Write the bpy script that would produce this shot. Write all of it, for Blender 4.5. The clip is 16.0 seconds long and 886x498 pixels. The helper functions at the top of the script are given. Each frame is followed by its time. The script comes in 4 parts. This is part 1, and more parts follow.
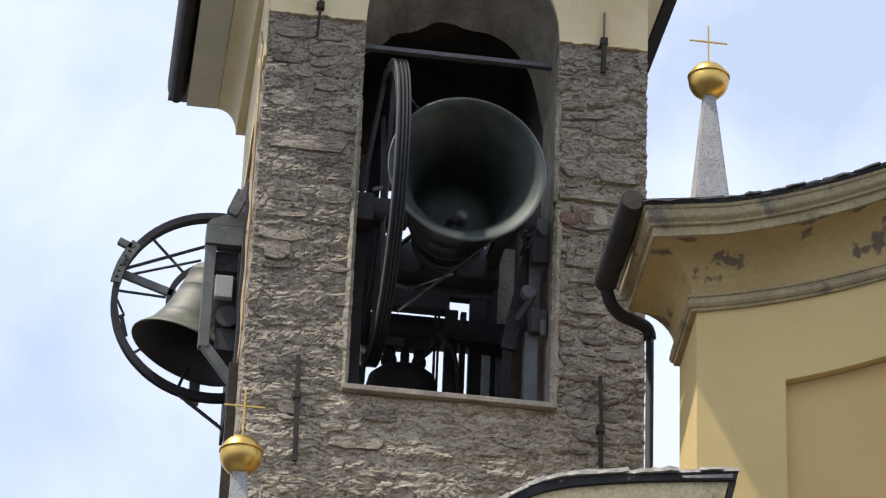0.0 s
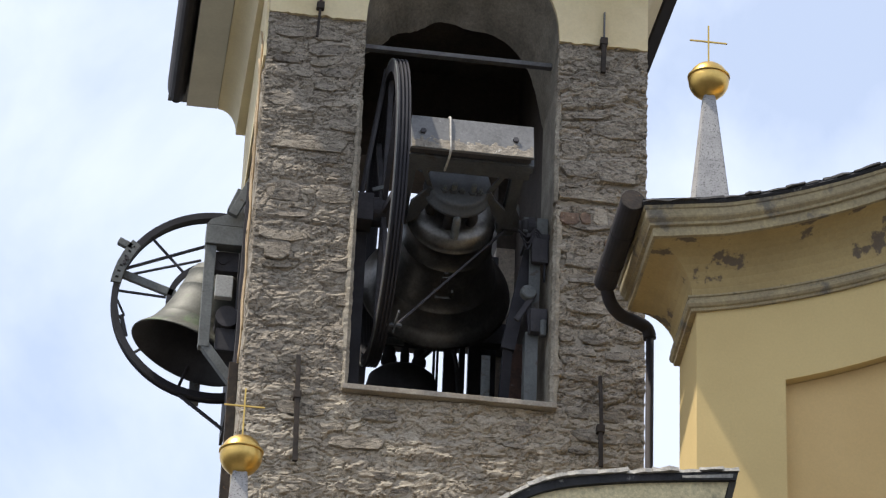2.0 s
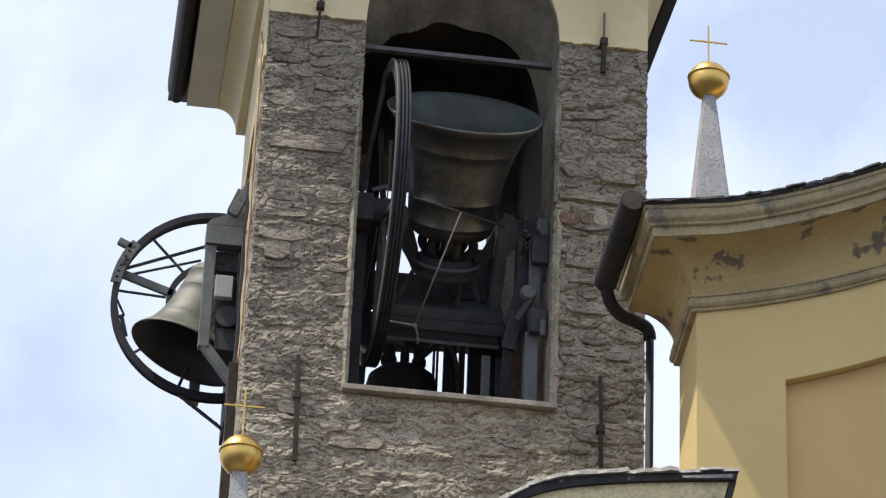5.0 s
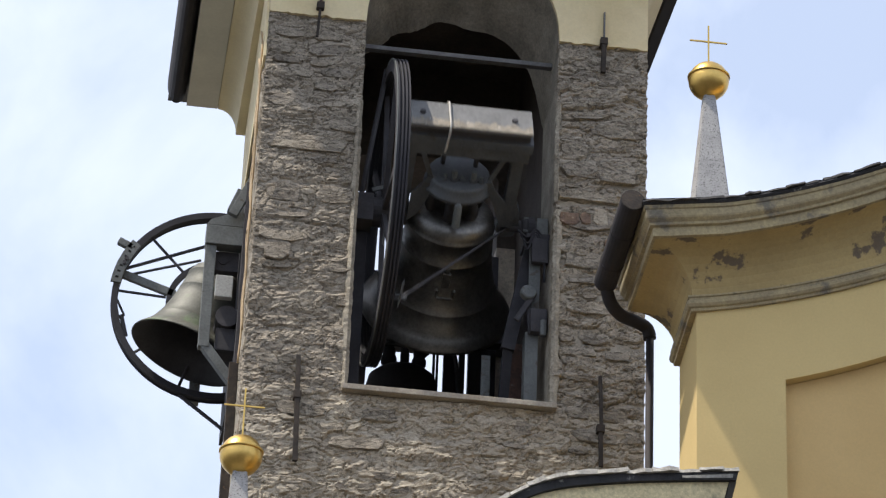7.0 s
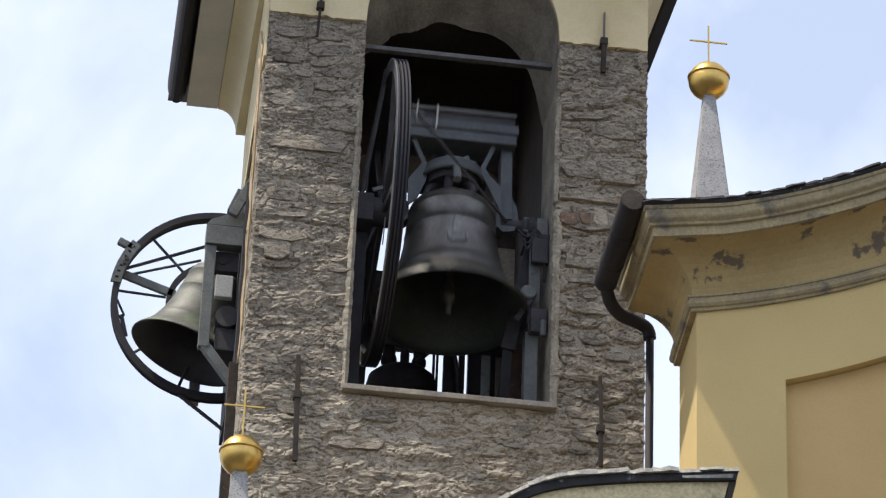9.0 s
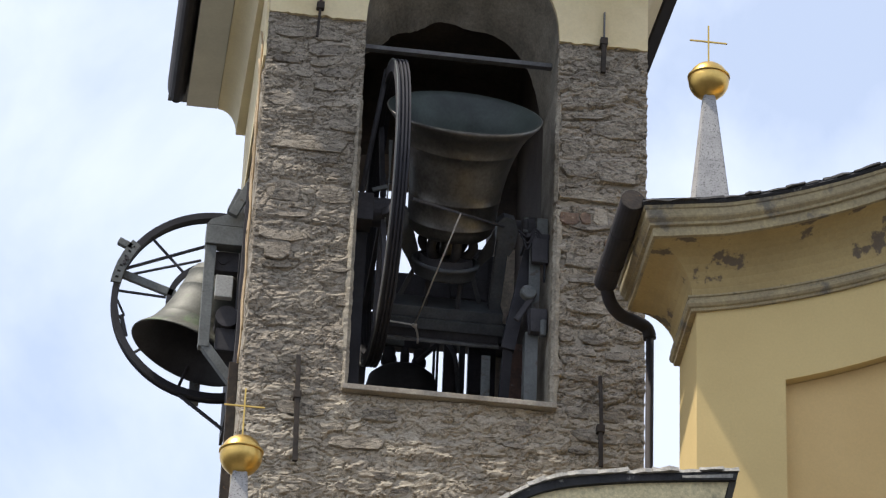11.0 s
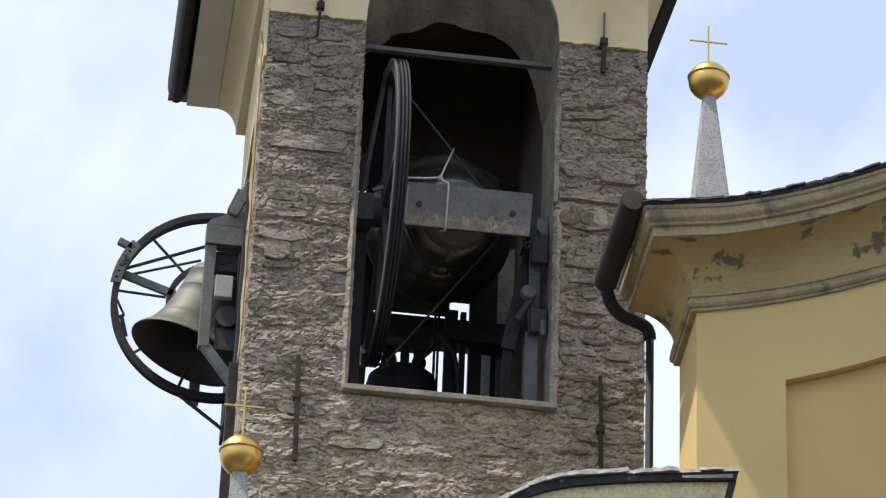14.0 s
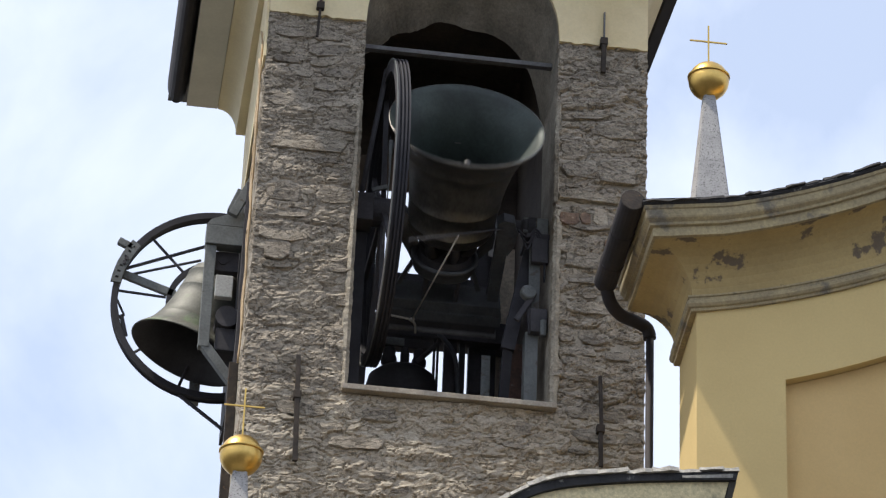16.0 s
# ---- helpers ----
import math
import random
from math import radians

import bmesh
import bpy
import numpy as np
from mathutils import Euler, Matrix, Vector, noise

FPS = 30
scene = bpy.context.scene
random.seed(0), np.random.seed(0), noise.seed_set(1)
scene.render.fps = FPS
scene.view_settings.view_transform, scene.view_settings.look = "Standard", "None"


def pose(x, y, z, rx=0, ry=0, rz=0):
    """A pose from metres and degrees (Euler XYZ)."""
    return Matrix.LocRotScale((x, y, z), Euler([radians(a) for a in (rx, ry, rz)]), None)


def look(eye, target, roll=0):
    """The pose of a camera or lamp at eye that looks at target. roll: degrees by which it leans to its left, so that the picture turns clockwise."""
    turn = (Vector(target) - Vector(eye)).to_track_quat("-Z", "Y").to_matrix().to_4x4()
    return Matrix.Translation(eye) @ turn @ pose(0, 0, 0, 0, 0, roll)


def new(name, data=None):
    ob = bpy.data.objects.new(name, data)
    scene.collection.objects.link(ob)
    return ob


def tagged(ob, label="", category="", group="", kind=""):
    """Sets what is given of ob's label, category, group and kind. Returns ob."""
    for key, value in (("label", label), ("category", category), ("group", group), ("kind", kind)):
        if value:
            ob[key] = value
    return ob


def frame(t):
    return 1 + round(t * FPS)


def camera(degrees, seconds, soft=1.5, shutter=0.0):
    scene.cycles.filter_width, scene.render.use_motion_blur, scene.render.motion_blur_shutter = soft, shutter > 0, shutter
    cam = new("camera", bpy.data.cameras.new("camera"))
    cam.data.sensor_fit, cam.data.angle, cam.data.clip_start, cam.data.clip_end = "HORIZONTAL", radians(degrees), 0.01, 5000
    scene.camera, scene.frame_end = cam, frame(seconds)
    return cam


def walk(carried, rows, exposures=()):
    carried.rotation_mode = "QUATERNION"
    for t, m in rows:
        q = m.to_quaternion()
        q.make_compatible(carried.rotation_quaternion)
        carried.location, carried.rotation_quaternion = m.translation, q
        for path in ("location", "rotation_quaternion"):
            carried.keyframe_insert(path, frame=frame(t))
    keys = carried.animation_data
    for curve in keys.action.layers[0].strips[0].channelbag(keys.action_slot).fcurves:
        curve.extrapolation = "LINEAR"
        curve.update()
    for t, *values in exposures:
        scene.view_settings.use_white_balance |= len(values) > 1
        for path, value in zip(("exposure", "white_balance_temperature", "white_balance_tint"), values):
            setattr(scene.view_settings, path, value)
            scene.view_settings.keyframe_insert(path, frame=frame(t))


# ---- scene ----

# ---------------------------------------------------------------- camera: stands still, tilted up at the belfry
cam = camera(15.914, 16.0, soft=1.25, shutter=0.8)
EYE, AIM, LEAN = (-1.105, -19.877, 1.6), (1.071, -2.315, 10.92), 2.352
walk(cam, [(0, look(EYE, AIM, LEAN)), (16, look(EYE, AIM, LEAN))], exposures=[(0, 1.12), (16, 1.12)])

# ---------------------------------------------------------------- world, sun
SUN_DIR = Vector((0.47, 0.135, -0.872)).normalized()      # the way the sunlight travels
world = bpy.data.worlds.new("world")
scene.world = world
world.use_nodes = True
wt = world.node_tree
wt.nodes.clear()


def wnode(kind, **kw):
    n = wt.nodes.new(kind)
    for k, v in kw.items():
        n.inputs[k].default_value = v
    return n


sky = wt.nodes.new("ShaderNodeTexSky")
sky.sky_type = "NISHITA"
sky.sun_disc = False
sky.sun_elevation = math.asin(-SUN_DIR.z)
sky.sun_rotation = math.atan2(-SUN_DIR.x, -SUN_DIR.y)
sky.dust_density = 1.5
sky.ozone_density = 0.9
coords = wt.nodes.new("ShaderNodeTexCoord")
stretch = wt.nodes.new("ShaderNodeMapping")
stretch.inputs["Location"].default_value = (0.31, 0.15, 0.26)
stretch.inputs["Scale"].default_value = (1.0, 1.0, 0.8)
clouds = wnode("ShaderNodeTexNoise", Scale=9.0, Detail=7.0, Roughness=0.52, Distortion=0.3)
cover = wt.nodes.new("ShaderNodeValToRGB")
cover.color_ramp.elements[0].position, cover.color_ramp.elements[0].color = 0.37, (0.53, 0.53, 0.53, 1)
cover.color_ramp.elements[1].position, cover.color_ramp.elements[1].color = 0.60, (1.0, 1.0, 1.0, 1)
gain = wt.nodes.new("ShaderNodeMix")
gain.data_type = "RGBA"
gain.inputs[7].default_value = (4.2, 4.65, 5.66, 1)
bg = wt.nodes.new("ShaderNodeBackground")
bg.inputs["Strength"].default_value = 0.1
out = wt.nodes.new("ShaderNodeOutputWorld")
wt.links.new(coords.outputs["Generated"], stretch.inputs["Vector"])
wt.links.new(stretch.outputs[0], clouds.inputs["Vector"])
wt.links.new(clouds.outputs["Fac"], cover.inputs["Fac"])
wt.links.new(cover.outputs["Color"], gain.inputs[0])
wt.links.new(sky.outputs[0], gain.inputs[6])
wt.links.new(gain.outputs[2], bg.inputs["Color"])
wt.links.new(bg.outputs[0], out.inputs[0])

sun = new("sun", bpy.data.lights.new("sun", "SUN"))
sun.data.energy, sun.data.angle, sun.data.color = 2.3, radians(1.5), (1.0, 0.93, 0.82)
sun.matrix_world = Matrix.Translation((0, 0, 40)) @ SUN_DIR.to_track_quat("-Z", "Y").to_matrix().to_4x4()


# ---------------------------------------------------------------- materials
def material(name, base, dark=None, scale=4.0, fine=40.0, rough=0.7, metal=0.0, bump=0.3, bump_dist=0.01, mixlo=0.35,
             mixhi=0.65, spots=None, spot_scale=3.0, spot_at=0.62, stretch_z=1.0, rough_var=0.1, vary=0.0, island=False, edge=0.04, grain_lo=0.72, grain_hi=1.18, cracks=None):
    """A two-scale procedural surface: base and dark tones, optional spots with a shape of their own, and fine relief."""
    m = bpy.data.materials.new(name)
    m.use_nodes = True
    t = m.node_tree
    b = t.nodes["Principled BSDF"]
    dark = dark or tuple(c * 0.7 for c in base)
    tc = t.nodes.new("ShaderNodeTexCoord")
    mp = t.nodes.new("ShaderNodeMapping")
    mp.inputs["Scale"].default_value = (1, 1, stretch_z)
    if vary and not island:
        own = t.nodes.new("ShaderNodeVectorMath")
        own.operation = "MULTIPLY_ADD"
        own.inputs[1].default_value = (37, 23, 51)
        t.links.new(t.nodes.new("ShaderNodeObjectInfo").outputs["Random"], own.inputs[0])
        t.links.new(tc.outputs["Object"], own.inputs[2])
        t.links.new(own.outputs[0], mp.inputs["Vector"])
    else:
        t.links.new(tc.outputs["Object"], mp.inputs["Vector"])

    def noise_tex(s, detail=6.0, r=0.6):
        n = t.nodes.new("ShaderNodeTexNoise")
        n.inputs["Scale"].default_value, n.inputs["Detail"].default_value, n.inputs["Roughness"].default_value = s, detail, r
        t.links.new(mp.outputs[0], n.inputs["Vector"])
        return n

    def ramp(src, lo, hi, c0, c1):
        n = t.nodes.new("ShaderNodeValToRGB")
        e = n.color_ramp.elements
        e[0].position, e[0].color, e[1].position, e[1].color = lo, (*c0, 1), hi, (*c1, 1)
        t.links.new(src, n.inputs["Fac"])
        return n

    def mix(fac, a, bb, mode="MIX"):
        n = t.nodes.new("ShaderNodeMix")
        n.data_type, n.blend_type = "RGBA", mode
        for sock, v in ((n.inputs[0], fac), (n.inputs[6], a), (n.inputs[7], bb)):
            if isinstance(v, bpy.types.NodeSocket):
                t.links.new(v, sock)
            elif isinstance(v, tuple):
                sock.default_value = (*v, 1)
            else:
                sock.default_value = v
        return n.outputs[2]

    big, small = noise_tex(scale), noise_tex(fine, 4.0, 0.7)
    col = ramp(big.outputs["Fac"], mixlo, mixhi, dark, base).outputs[0]
    grain = ramp(small.outputs["Fac"], 0.3, 0.7, (grain_lo,) * 3, (grain_hi,) * 3).outputs[0]
    col = mix(1.0, col, grain, "MULTIPLY")
    line_mask = None
    if cracks:
        far = t.nodes.new("ShaderNodeMapping")
        far.inputs["Location"].default_value, far.inputs["Scale"].default_value = (3.1, 0, 1.7), (1, 1, 1.5)
        t.links.new(mp.outputs[0], far.inputs["Vector"])
        cn = noise_tex(cracks, 7.0, 0.68)
        t.links.new(far.outputs[0], cn.inputs["Vector"])
        rp = ramp(cn.outputs["Fac"], 0.482, 0.5, (0, 0, 0), (1, 1, 1))
        e = rp.color_ramp.elements.new(0.514)
        e.color = (0, 0, 0, 1)
        line_mask = rp.outputs[0]
        col = mix(line_mask, col, mix(1.0, col, (0.48, 0.46, 0.44), "MULTIPLY"))
    if spots:
        sp = noise_tex(spot_scale, 7.0, 0.62)
        mask = ramp(sp.outputs["Fac"], spot_at, spot_at + edge, (0, 0, 0), (1, 1, 1)).outputs[0]
        col = mix(mask, col, mix(1.0, spots, grain, "MULTIPLY"))
    if vary:
        if island:
            src = t.nodes.new("ShaderNodeNewGeometry").outputs["Random Per Island"]
        else:
            src = t.nodes.new("ShaderNodeObjectInfo").outputs["Random"]
        col = mix(1.0, col, ramp(src, 0.0, 1.0, (1 - vary,) * 3, (1 + vary, 1 + vary, 1 + vary * 0.8)).outputs[0], "MULTIPLY")
    t.links.new(col, b.inputs["Base Color"])
    rr = t.nodes.new("ShaderNodeMapRange")
    rr.inputs["To Min"].default_value, rr.inputs["To Max"].default_value = max(0.03, rough - rough_var), min(1, rough + rough_var)
    t.links.new(small.outputs["Fac"], rr.inputs["Value"])
    t.links.new(rr.outputs[0], b.inputs["Roughness"])
    b.inputs["Metallic"].default_value = metal
    if bump:
        add = t.nodes.new("ShaderNodeMath")
        add.operation = "MULTIPLY_ADD"
        add.inputs[1].default_value = 0.35
        t.links.new(small.outputs["Fac"], add.inputs[0])
        t.links.new(big.outputs["Fac"], add.inputs[2])
        bp = t.nodes.new("ShaderNodeBump")
        bp.inputs["Strength"].default_value, bp.inputs["Distance"].default_value = bump, bump_dist
        height = add.outputs[0]
        if line_mask:
            cut = t.nodes.new("ShaderNodeMath")
            cut.operation = "MULTIPLY_ADD"
            cut.inputs[1].default_value = -0.5
            t.links.new(line_mask, cut.inputs[0])
            t.links.new(height, cut.inputs[2])
            height = cut.outputs[0]
        t.links.new(height, bp.inputs["Height"])
        t.links.new(bp.outputs[0], b.inputs["Normal"])
    return m


M_MORTAR = material("rough_mortar", (0.405, 0.350, 0.273), (0.295, 0.250, 0.192), 4, 58, 0.92, bump=0.8, bump_dist=0.018, stretch_z=1.6, spots=(0.26, 0.222, 0.172), spot_scale=7, spot_at=0.57, edge=0.08, grain_lo=0.60, grain_hi=1.24, cracks=8.0)
M_STONE = material("rubble_stone", (0.40, 0.345, 0.275), (0.255, 0.218, 0.172), 7, 60, 0.9, bump=0.95, bump_dist=0.02, stretch_z=2.0, vary=0.16, grain_lo=0.56, grain_hi=1.26, cracks=9.0)
M_STONE_J = material("rubble_stone_joined", (0.40, 0.345, 0.275), (0.255, 0.218, 0.172), 7, 60, 0.9, bump=0.95, bump_dist=0.02, stretch_z=2.0, vary=0.18, island=True, grain_lo=0.56, grain_hi=1.26, cracks=9.0)
# Lighter, less contrasted mortar, mainly below the sill.
M_MORTAR_L = material("lighter_mortar", (0.475, 0.412, 0.318), (0.375, 0.32, 0.245), 3.0, 56, 0.92, bump=0.6, bump_dist=0.014, stretch_z=1.5, spots=(0.34, 0.292, 0.226), spot_scale=6, spot_at=0.57, edge=0.10, grain_lo=0.66, grain_hi=1.2, cracks=6.0)
M_JAMB = material("pale_jamb_mortar", (0.43, 0.378, 0.292), (0.31, 0.268, 0.205), 5, 50, 0.92, bump=0.9, bump_dist=0.02, spots=(0.27, 0.235, 0.182), spot_scale=9, spot_at=0.55, edge=0.1, grain_lo=0.6, grain_hi=1.2)
M_BRICK = material("red_brick", (0.30, 0.19, 0.125), (0.14, 0.095, 0.07), 16, 70, 0.9, bump=0.8, bump_dist=0.02, spots=(0.45, 0.37, 0.27), spot_scale=16, spot_at=0.60, vary=0.25)
# Inner plaster coloured dark; the belfry's shade is put into its tone.
M_INNER = material("shaded_inner_plaster", (0.105, 0.082, 0.066), (0.058, 0.046, 0.039), 2.2, 30, 0.92, bump=0.6, bump_dist=0.02)
M_REVEAL = material("reveal_plaster", (0.42, 0.37, 0.295), (0.24, 0.211, 0.168), 4, 45, 0.92, bump=0.6, bump_dist=0.02, spots=(0.25, 0.22, 0.175), spot_scale=5, spot_at=0.56, edge=0.1)
# Darker copy of the reveal plaster, for the shade under the arch.
M_LINING = material("shaded_vault_plaster", (0.33, 0.292, 0.232), (0.195, 0.172, 0.137), 4, 45, 0.92, bump=0.6, bump_dist=0.02, spots=(0.21, 0.186, 0.15), spot_scale=5, spot_at=0.56, edge=0.1)
# Rear masonry lightened: daylight from the openings is put into its colour.
M_BACK = material("lit_rear_masonry", (0.62, 0.54, 0.43), (0.44, 0.38, 0.30), 5, 40, 0.92, bump=0.7, bump_dist=0.02)
M_YELLOW = material("yellow_plaster", (0.655, 0.488, 0.212), (0.60, 0.44, 0.188), 1.2, 60, 0.85, bump=0.2, bump_dist=0.006, grain_lo=0.95, grain_hi=1.03, spots=(0.575, 0.42, 0.18), spot_scale=2.4, spot_at=0.6, edge=0.12)
M_YELLOW_T = material("tower_yellow_plaster", (0.80, 0.68, 0.43), (0.70, 0.575, 0.335), 2.5, 50, 0.88, bump=0.3, bump_dist=0.01, spots=(0.60, 0.52, 0.38), spot_scale=4, spot_at=0.66, grain_lo=0.94, grain_hi=1.04)
M_CORNICE = material("stained_cornice_plaster", (0.505, 0.375, 0.165), (0.415, 0.305, 0.135), 2.2, 45, 0.88, bump=0.3, bump_dist=0.01, spots=(0.17, 0.13, 0.088), spot_scale=4.5, spot_at=0.58, grain_lo=0.9, grain_hi=1.06)
M_CORNICE_G = material("weathered_cornice_edge", (0.43, 0.345, 0.19), (0.30, 0.245, 0.15), 3.2, 45, 0.9, bump=0.4, bump_dist=0.012, spots=(0.19, 0.165, 0.125), spot_scale=4.0, spot_at=0.54, edge=0.09)
M_PANEL = material("ochre_plaster", (0.635, 0.435, 0.185), (0.58, 0.392, 0.16), 1.2, 60, 0.88, bump=0.2, bump_dist=0.006, grain_lo=0.95, grain_hi=1.03)
M_SOFFIT = material("pale_cornice_plaster", (0.78, 0.685, 0.45), (0.70, 0.605, 0.39), 2, 40, 0.85, bump=0.15, grain_lo=0.94, grain_hi=1.04)
M_SOFFIT_W = material("mossy_pale_plaster", (0.74, 0.63, 0.37), (0.60, 0.50, 0.29), 4, 45, 0.9, bump=0.3, bump_dist=0.01, spots=(0.36, 0.31, 0.20), spot_scale=5, spot_at=0.60, edge=0.1)
# Near-black with pale spots; stands in for shade on the wing cornice.
M_WING_SHADE = material("dark_cornice_shade", (0.075, 0.062, 0.045), (0.035, 0.03, 0.024), 6, 45, 0.92, bump=0.6, bump_dist=0.015, spots=(0.22, 0.20, 0.15), spot_scale=7, spot_at=0.63)
M_SOFFIT_G = material("grey_soffit_plaster", (0.62, 0.60, 0.525), (0.53, 0.515, 0.45), 2, 40, 0.88, bump=0.15, grain_lo=0.94, grain_hi=1.04)
M_SLATE = material("dark_slate_edge", (0.040, 0.037, 0.038), (0.018, 0.018, 0.019), 7, 40, 0.8, bump=0.8, bump_dist=0.02, spots=(0.22, 0.21, 0.19), spot_scale=11, spot_at=0.62)
M_SLAB = material("lichened_slate_slab", (0.052, 0.048, 0.047), (0.024, 0.023, 0.024), 7, 40, 0.85, bump=0.8, bump_dist=0.02, spots=(0.30, 0.295, 0.28), spot_scale=9, spot_at=0.66, vary=0.3)
M_SLATE_TOP = material("lichen_slate", (0.50, 0.47, 0.41), (0.24, 0.225, 0.20), 9, 60, 0.85, bump=0.8, bump_dist=0.02)
M_GUTTER = material("brown_sheet_metal", (0.025, 0.019, 0.02), (0.013, 0.011, 0.012), 3, 30, 0.8, metal=0.0, bump=0.1)
M_IRON = material("rusty_iron", (0.075, 0.058, 0.045), (0.035, 0.03, 0.026), 12, 80, 0.75, metal=0.5, bump=0.5, spots=(0.14, 0.08, 0.045), spot_scale=14)
M_RUST = material("red_rust", (0.125, 0.072, 0.055), (0.07, 0.045, 0.037), 8, 60, 0.9, bump=0.4, spots=(0.17, 0.15, 0.13), spot_scale=9, spot_at=0.6)
M_IRON_G = material("grey_iron", (0.17, 0.165, 0.165), (0.11, 0.106, 0.105), 8, 60, 0.7, metal=0.2, bump=0.3)
# Grey paint with the belfry's shade put into its colour.
M_STEEL = material("grey_painted_steel_shaded", (0.098, 0.105, 0.112), (0.064, 0.068, 0.074), 5, 60, 0.6, bump=0.12, spots=(0.075, 0.066, 0.057), spot_scale=7, spot_at=0.60, edge=0.1)
# Lighter copy of the grey steel, for parts in more light.
M_STEEL_OUT = material("weathered_grey_steel_lit", (0.15, 0.16, 0.155), (0.10, 0.105, 0.10), 5, 60, 0.6, bump=0.15, spots=(0.09, 0.075, 0.06), spot_scale=9, spot_at=0.62)
M_STEEL_DK = material("dark_painted_steel", (0.062, 0.058, 0.064), (0.04, 0.038, 0.042), 6, 60, 0.8, metal=0.0, bump=0.15)
M_WHEEL = material("black_wheel_steel", (0.034, 0.032, 0.038), (0.022, 0.021, 0.026), 8, 60, 0.75, metal=0.1, bump=0.1)
M_ZINC = material("dirty_galvanised_plate", (0.21, 0.208, 0.205), (0.14, 0.138, 0.135), 4, 50, 0.6, metal=0.15, bump=0.2, spots=(0.50, 0.48, 0.45), spot_scale=26, spot_at=0.68)
M_BRONZE = material("weathered_bronze", (0.215, 0.205, 0.19), (0.12, 0.115, 0.107), 3.0, 40, 0.41, metal=0.9, bump=0.10, bump_dist=0.004, spots=(0.28, 0.265, 0.245), spot_scale=4, spot_at=0.58, edge=0.18)
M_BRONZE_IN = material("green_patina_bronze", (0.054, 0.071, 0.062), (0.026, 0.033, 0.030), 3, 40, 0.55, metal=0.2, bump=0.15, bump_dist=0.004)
M_BRONZE_PALE = material("pale_patina_bronze", (0.165, 0.162, 0.135), (0.085, 0.085, 0.068), 5, 45, 0.6, metal=0.15, bump=0.15, bump_dist=0.004, spots=(0.115, 0.15, 0.085), spot_scale=7, spot_at=0.55, edge=0.12)
# Dark bronze: rear bell, canons and the inside of the side bell.
M_BRONZE_DK = material("dark_bronze", (0.045, 0.043, 0.047), (0.028, 0.027, 0.03), 5, 45, 0.65, metal=0.2, bump=0.1)
M_CLAPPER = material("worn_clapper_iron", (0.12, 0.115, 0.112), (0.075, 0.072, 0.07), 9, 60, 0.5, metal=0.4, bump=0.15)
M_GOLD = material("gilded_copper", (0.74, 0.50, 0.16), (0.60, 0.38, 0.10), 6, 50, 0.36, metal=1.0, bump=0.06, bump_dist=0.003, grain_lo=0.93, grain_hi=1.04, rough_var=0.05)
M_GRANITE = material("speckled_granite", (0.44, 0.425, 0.41), (0.33, 0.32, 0.31), 6, 110, 0.75, bump=0.3, bump_dist=0.004, spots=(0.16, 0.155, 0.15), spot_scale=70, spot_at=0.57)
M_SILL = material("weathered_wood_sill", (0.42, 0.37, 0.30), (0.26, 0.22, 0.17), 4, 60, 0.8, bump=0.3, stretch_z=1)
M_ROPE = material("white_cord", (0.60, 0.57, 0.51), (0.43, 0.40, 0.36), 30, 200, 0.9, bump=0.3)
M_CABLE = material("tan_cable", (0.50, 0.36, 0.20), (0.38, 0.27, 0.15), 8, 60, 0.6, bump=0.1)
M_BOX = material("grey_plastic_box", (0.42, 0.42, 0.40), (0.36, 0.36, 0.34), 3, 60, 0.5, bump=0.05)
M_GROUND = material("grey_paving", (0.058, 0.054, 0.049), (0.036, 0.034, 0.031), 0.6, 12, 0.9, bump=0.4, bump_dist=0.02)
M_ROOF = material("stone_slab_roof", (0.20, 0.19, 0.18), (0.10, 0.10, 0.095), 2, 30, 0.85, bump=0.6, bump_dist=0.03)
M_CRUST = material("lichen_crust", (0.36, 0.315, 0.25), (0.20, 0.175, 0.14), 14, 80, 0.95, bump=0.8, bump_dist=0.01, spots=(0.52, 0.48, 0.42), spot_scale=20, spot_at=0.62)
M_WOOD = material("old_timber", (0.16, 0.11, 0.07), (0.09, 0.06, 0.04), 5, 60, 0.8, bump=0.4)


# ---------------------------------------------------------------- mesh helpers
def link_mesh(name, bm, mat, smooth=False):
    me = bpy.data.meshes.new(name)
    bmesh.ops.recalc_face_normals(bm, faces=bm.faces[:])
    bm.to_mesh(me)
    bm.free()
    for mm in (mat if isinstance(mat, (list, tuple)) else [mat]):
        me.materials.append(mm)
    for p in me.polygons:
        p.use_smooth = smooth
    return new(name, me)


def part(name, bm, mat, parent, label="", smooth=False):
    ob = link_mesh(name, bm, mat, smooth)
    ob.parent = parent
    return tagged(ob, label) if label else ob


def thing(name, label, category, at=(0, 0, 0), group="", kind=""):
    ob = new(name)
    ob.empty_display_size = 0.1
    ob.location = at
    return tagged(ob, label, category, group, kind)


def add_box(bm, x0, x1, y0, y1, z0, z1, bevel=0.0, m=None):
    vs = [bm.verts.new((x, y, z)) for x in (x0, x1) for y in (y0, y1) for z in (z0, z1)]
    fs = [(0, 1, 3, 2), (4, 6, 7, 5), (0, 4, 5, 1), (2, 3, 7, 6), (0, 2, 6, 4), (1, 5, 7, 3)]
    faces = [bm.faces.new([vs[i] for i in f]) for f in fs]
    if bevel:
        edges = list({e for f in faces for e in f.edges})
        r = bmesh.ops.bevel(bm, geom=edges, offset=bevel, segments=2, affect="EDGES", profile=0.7)
        vs = list({v for f in r["faces"] for v in f.verts} | {v for v in vs if v.is_valid})
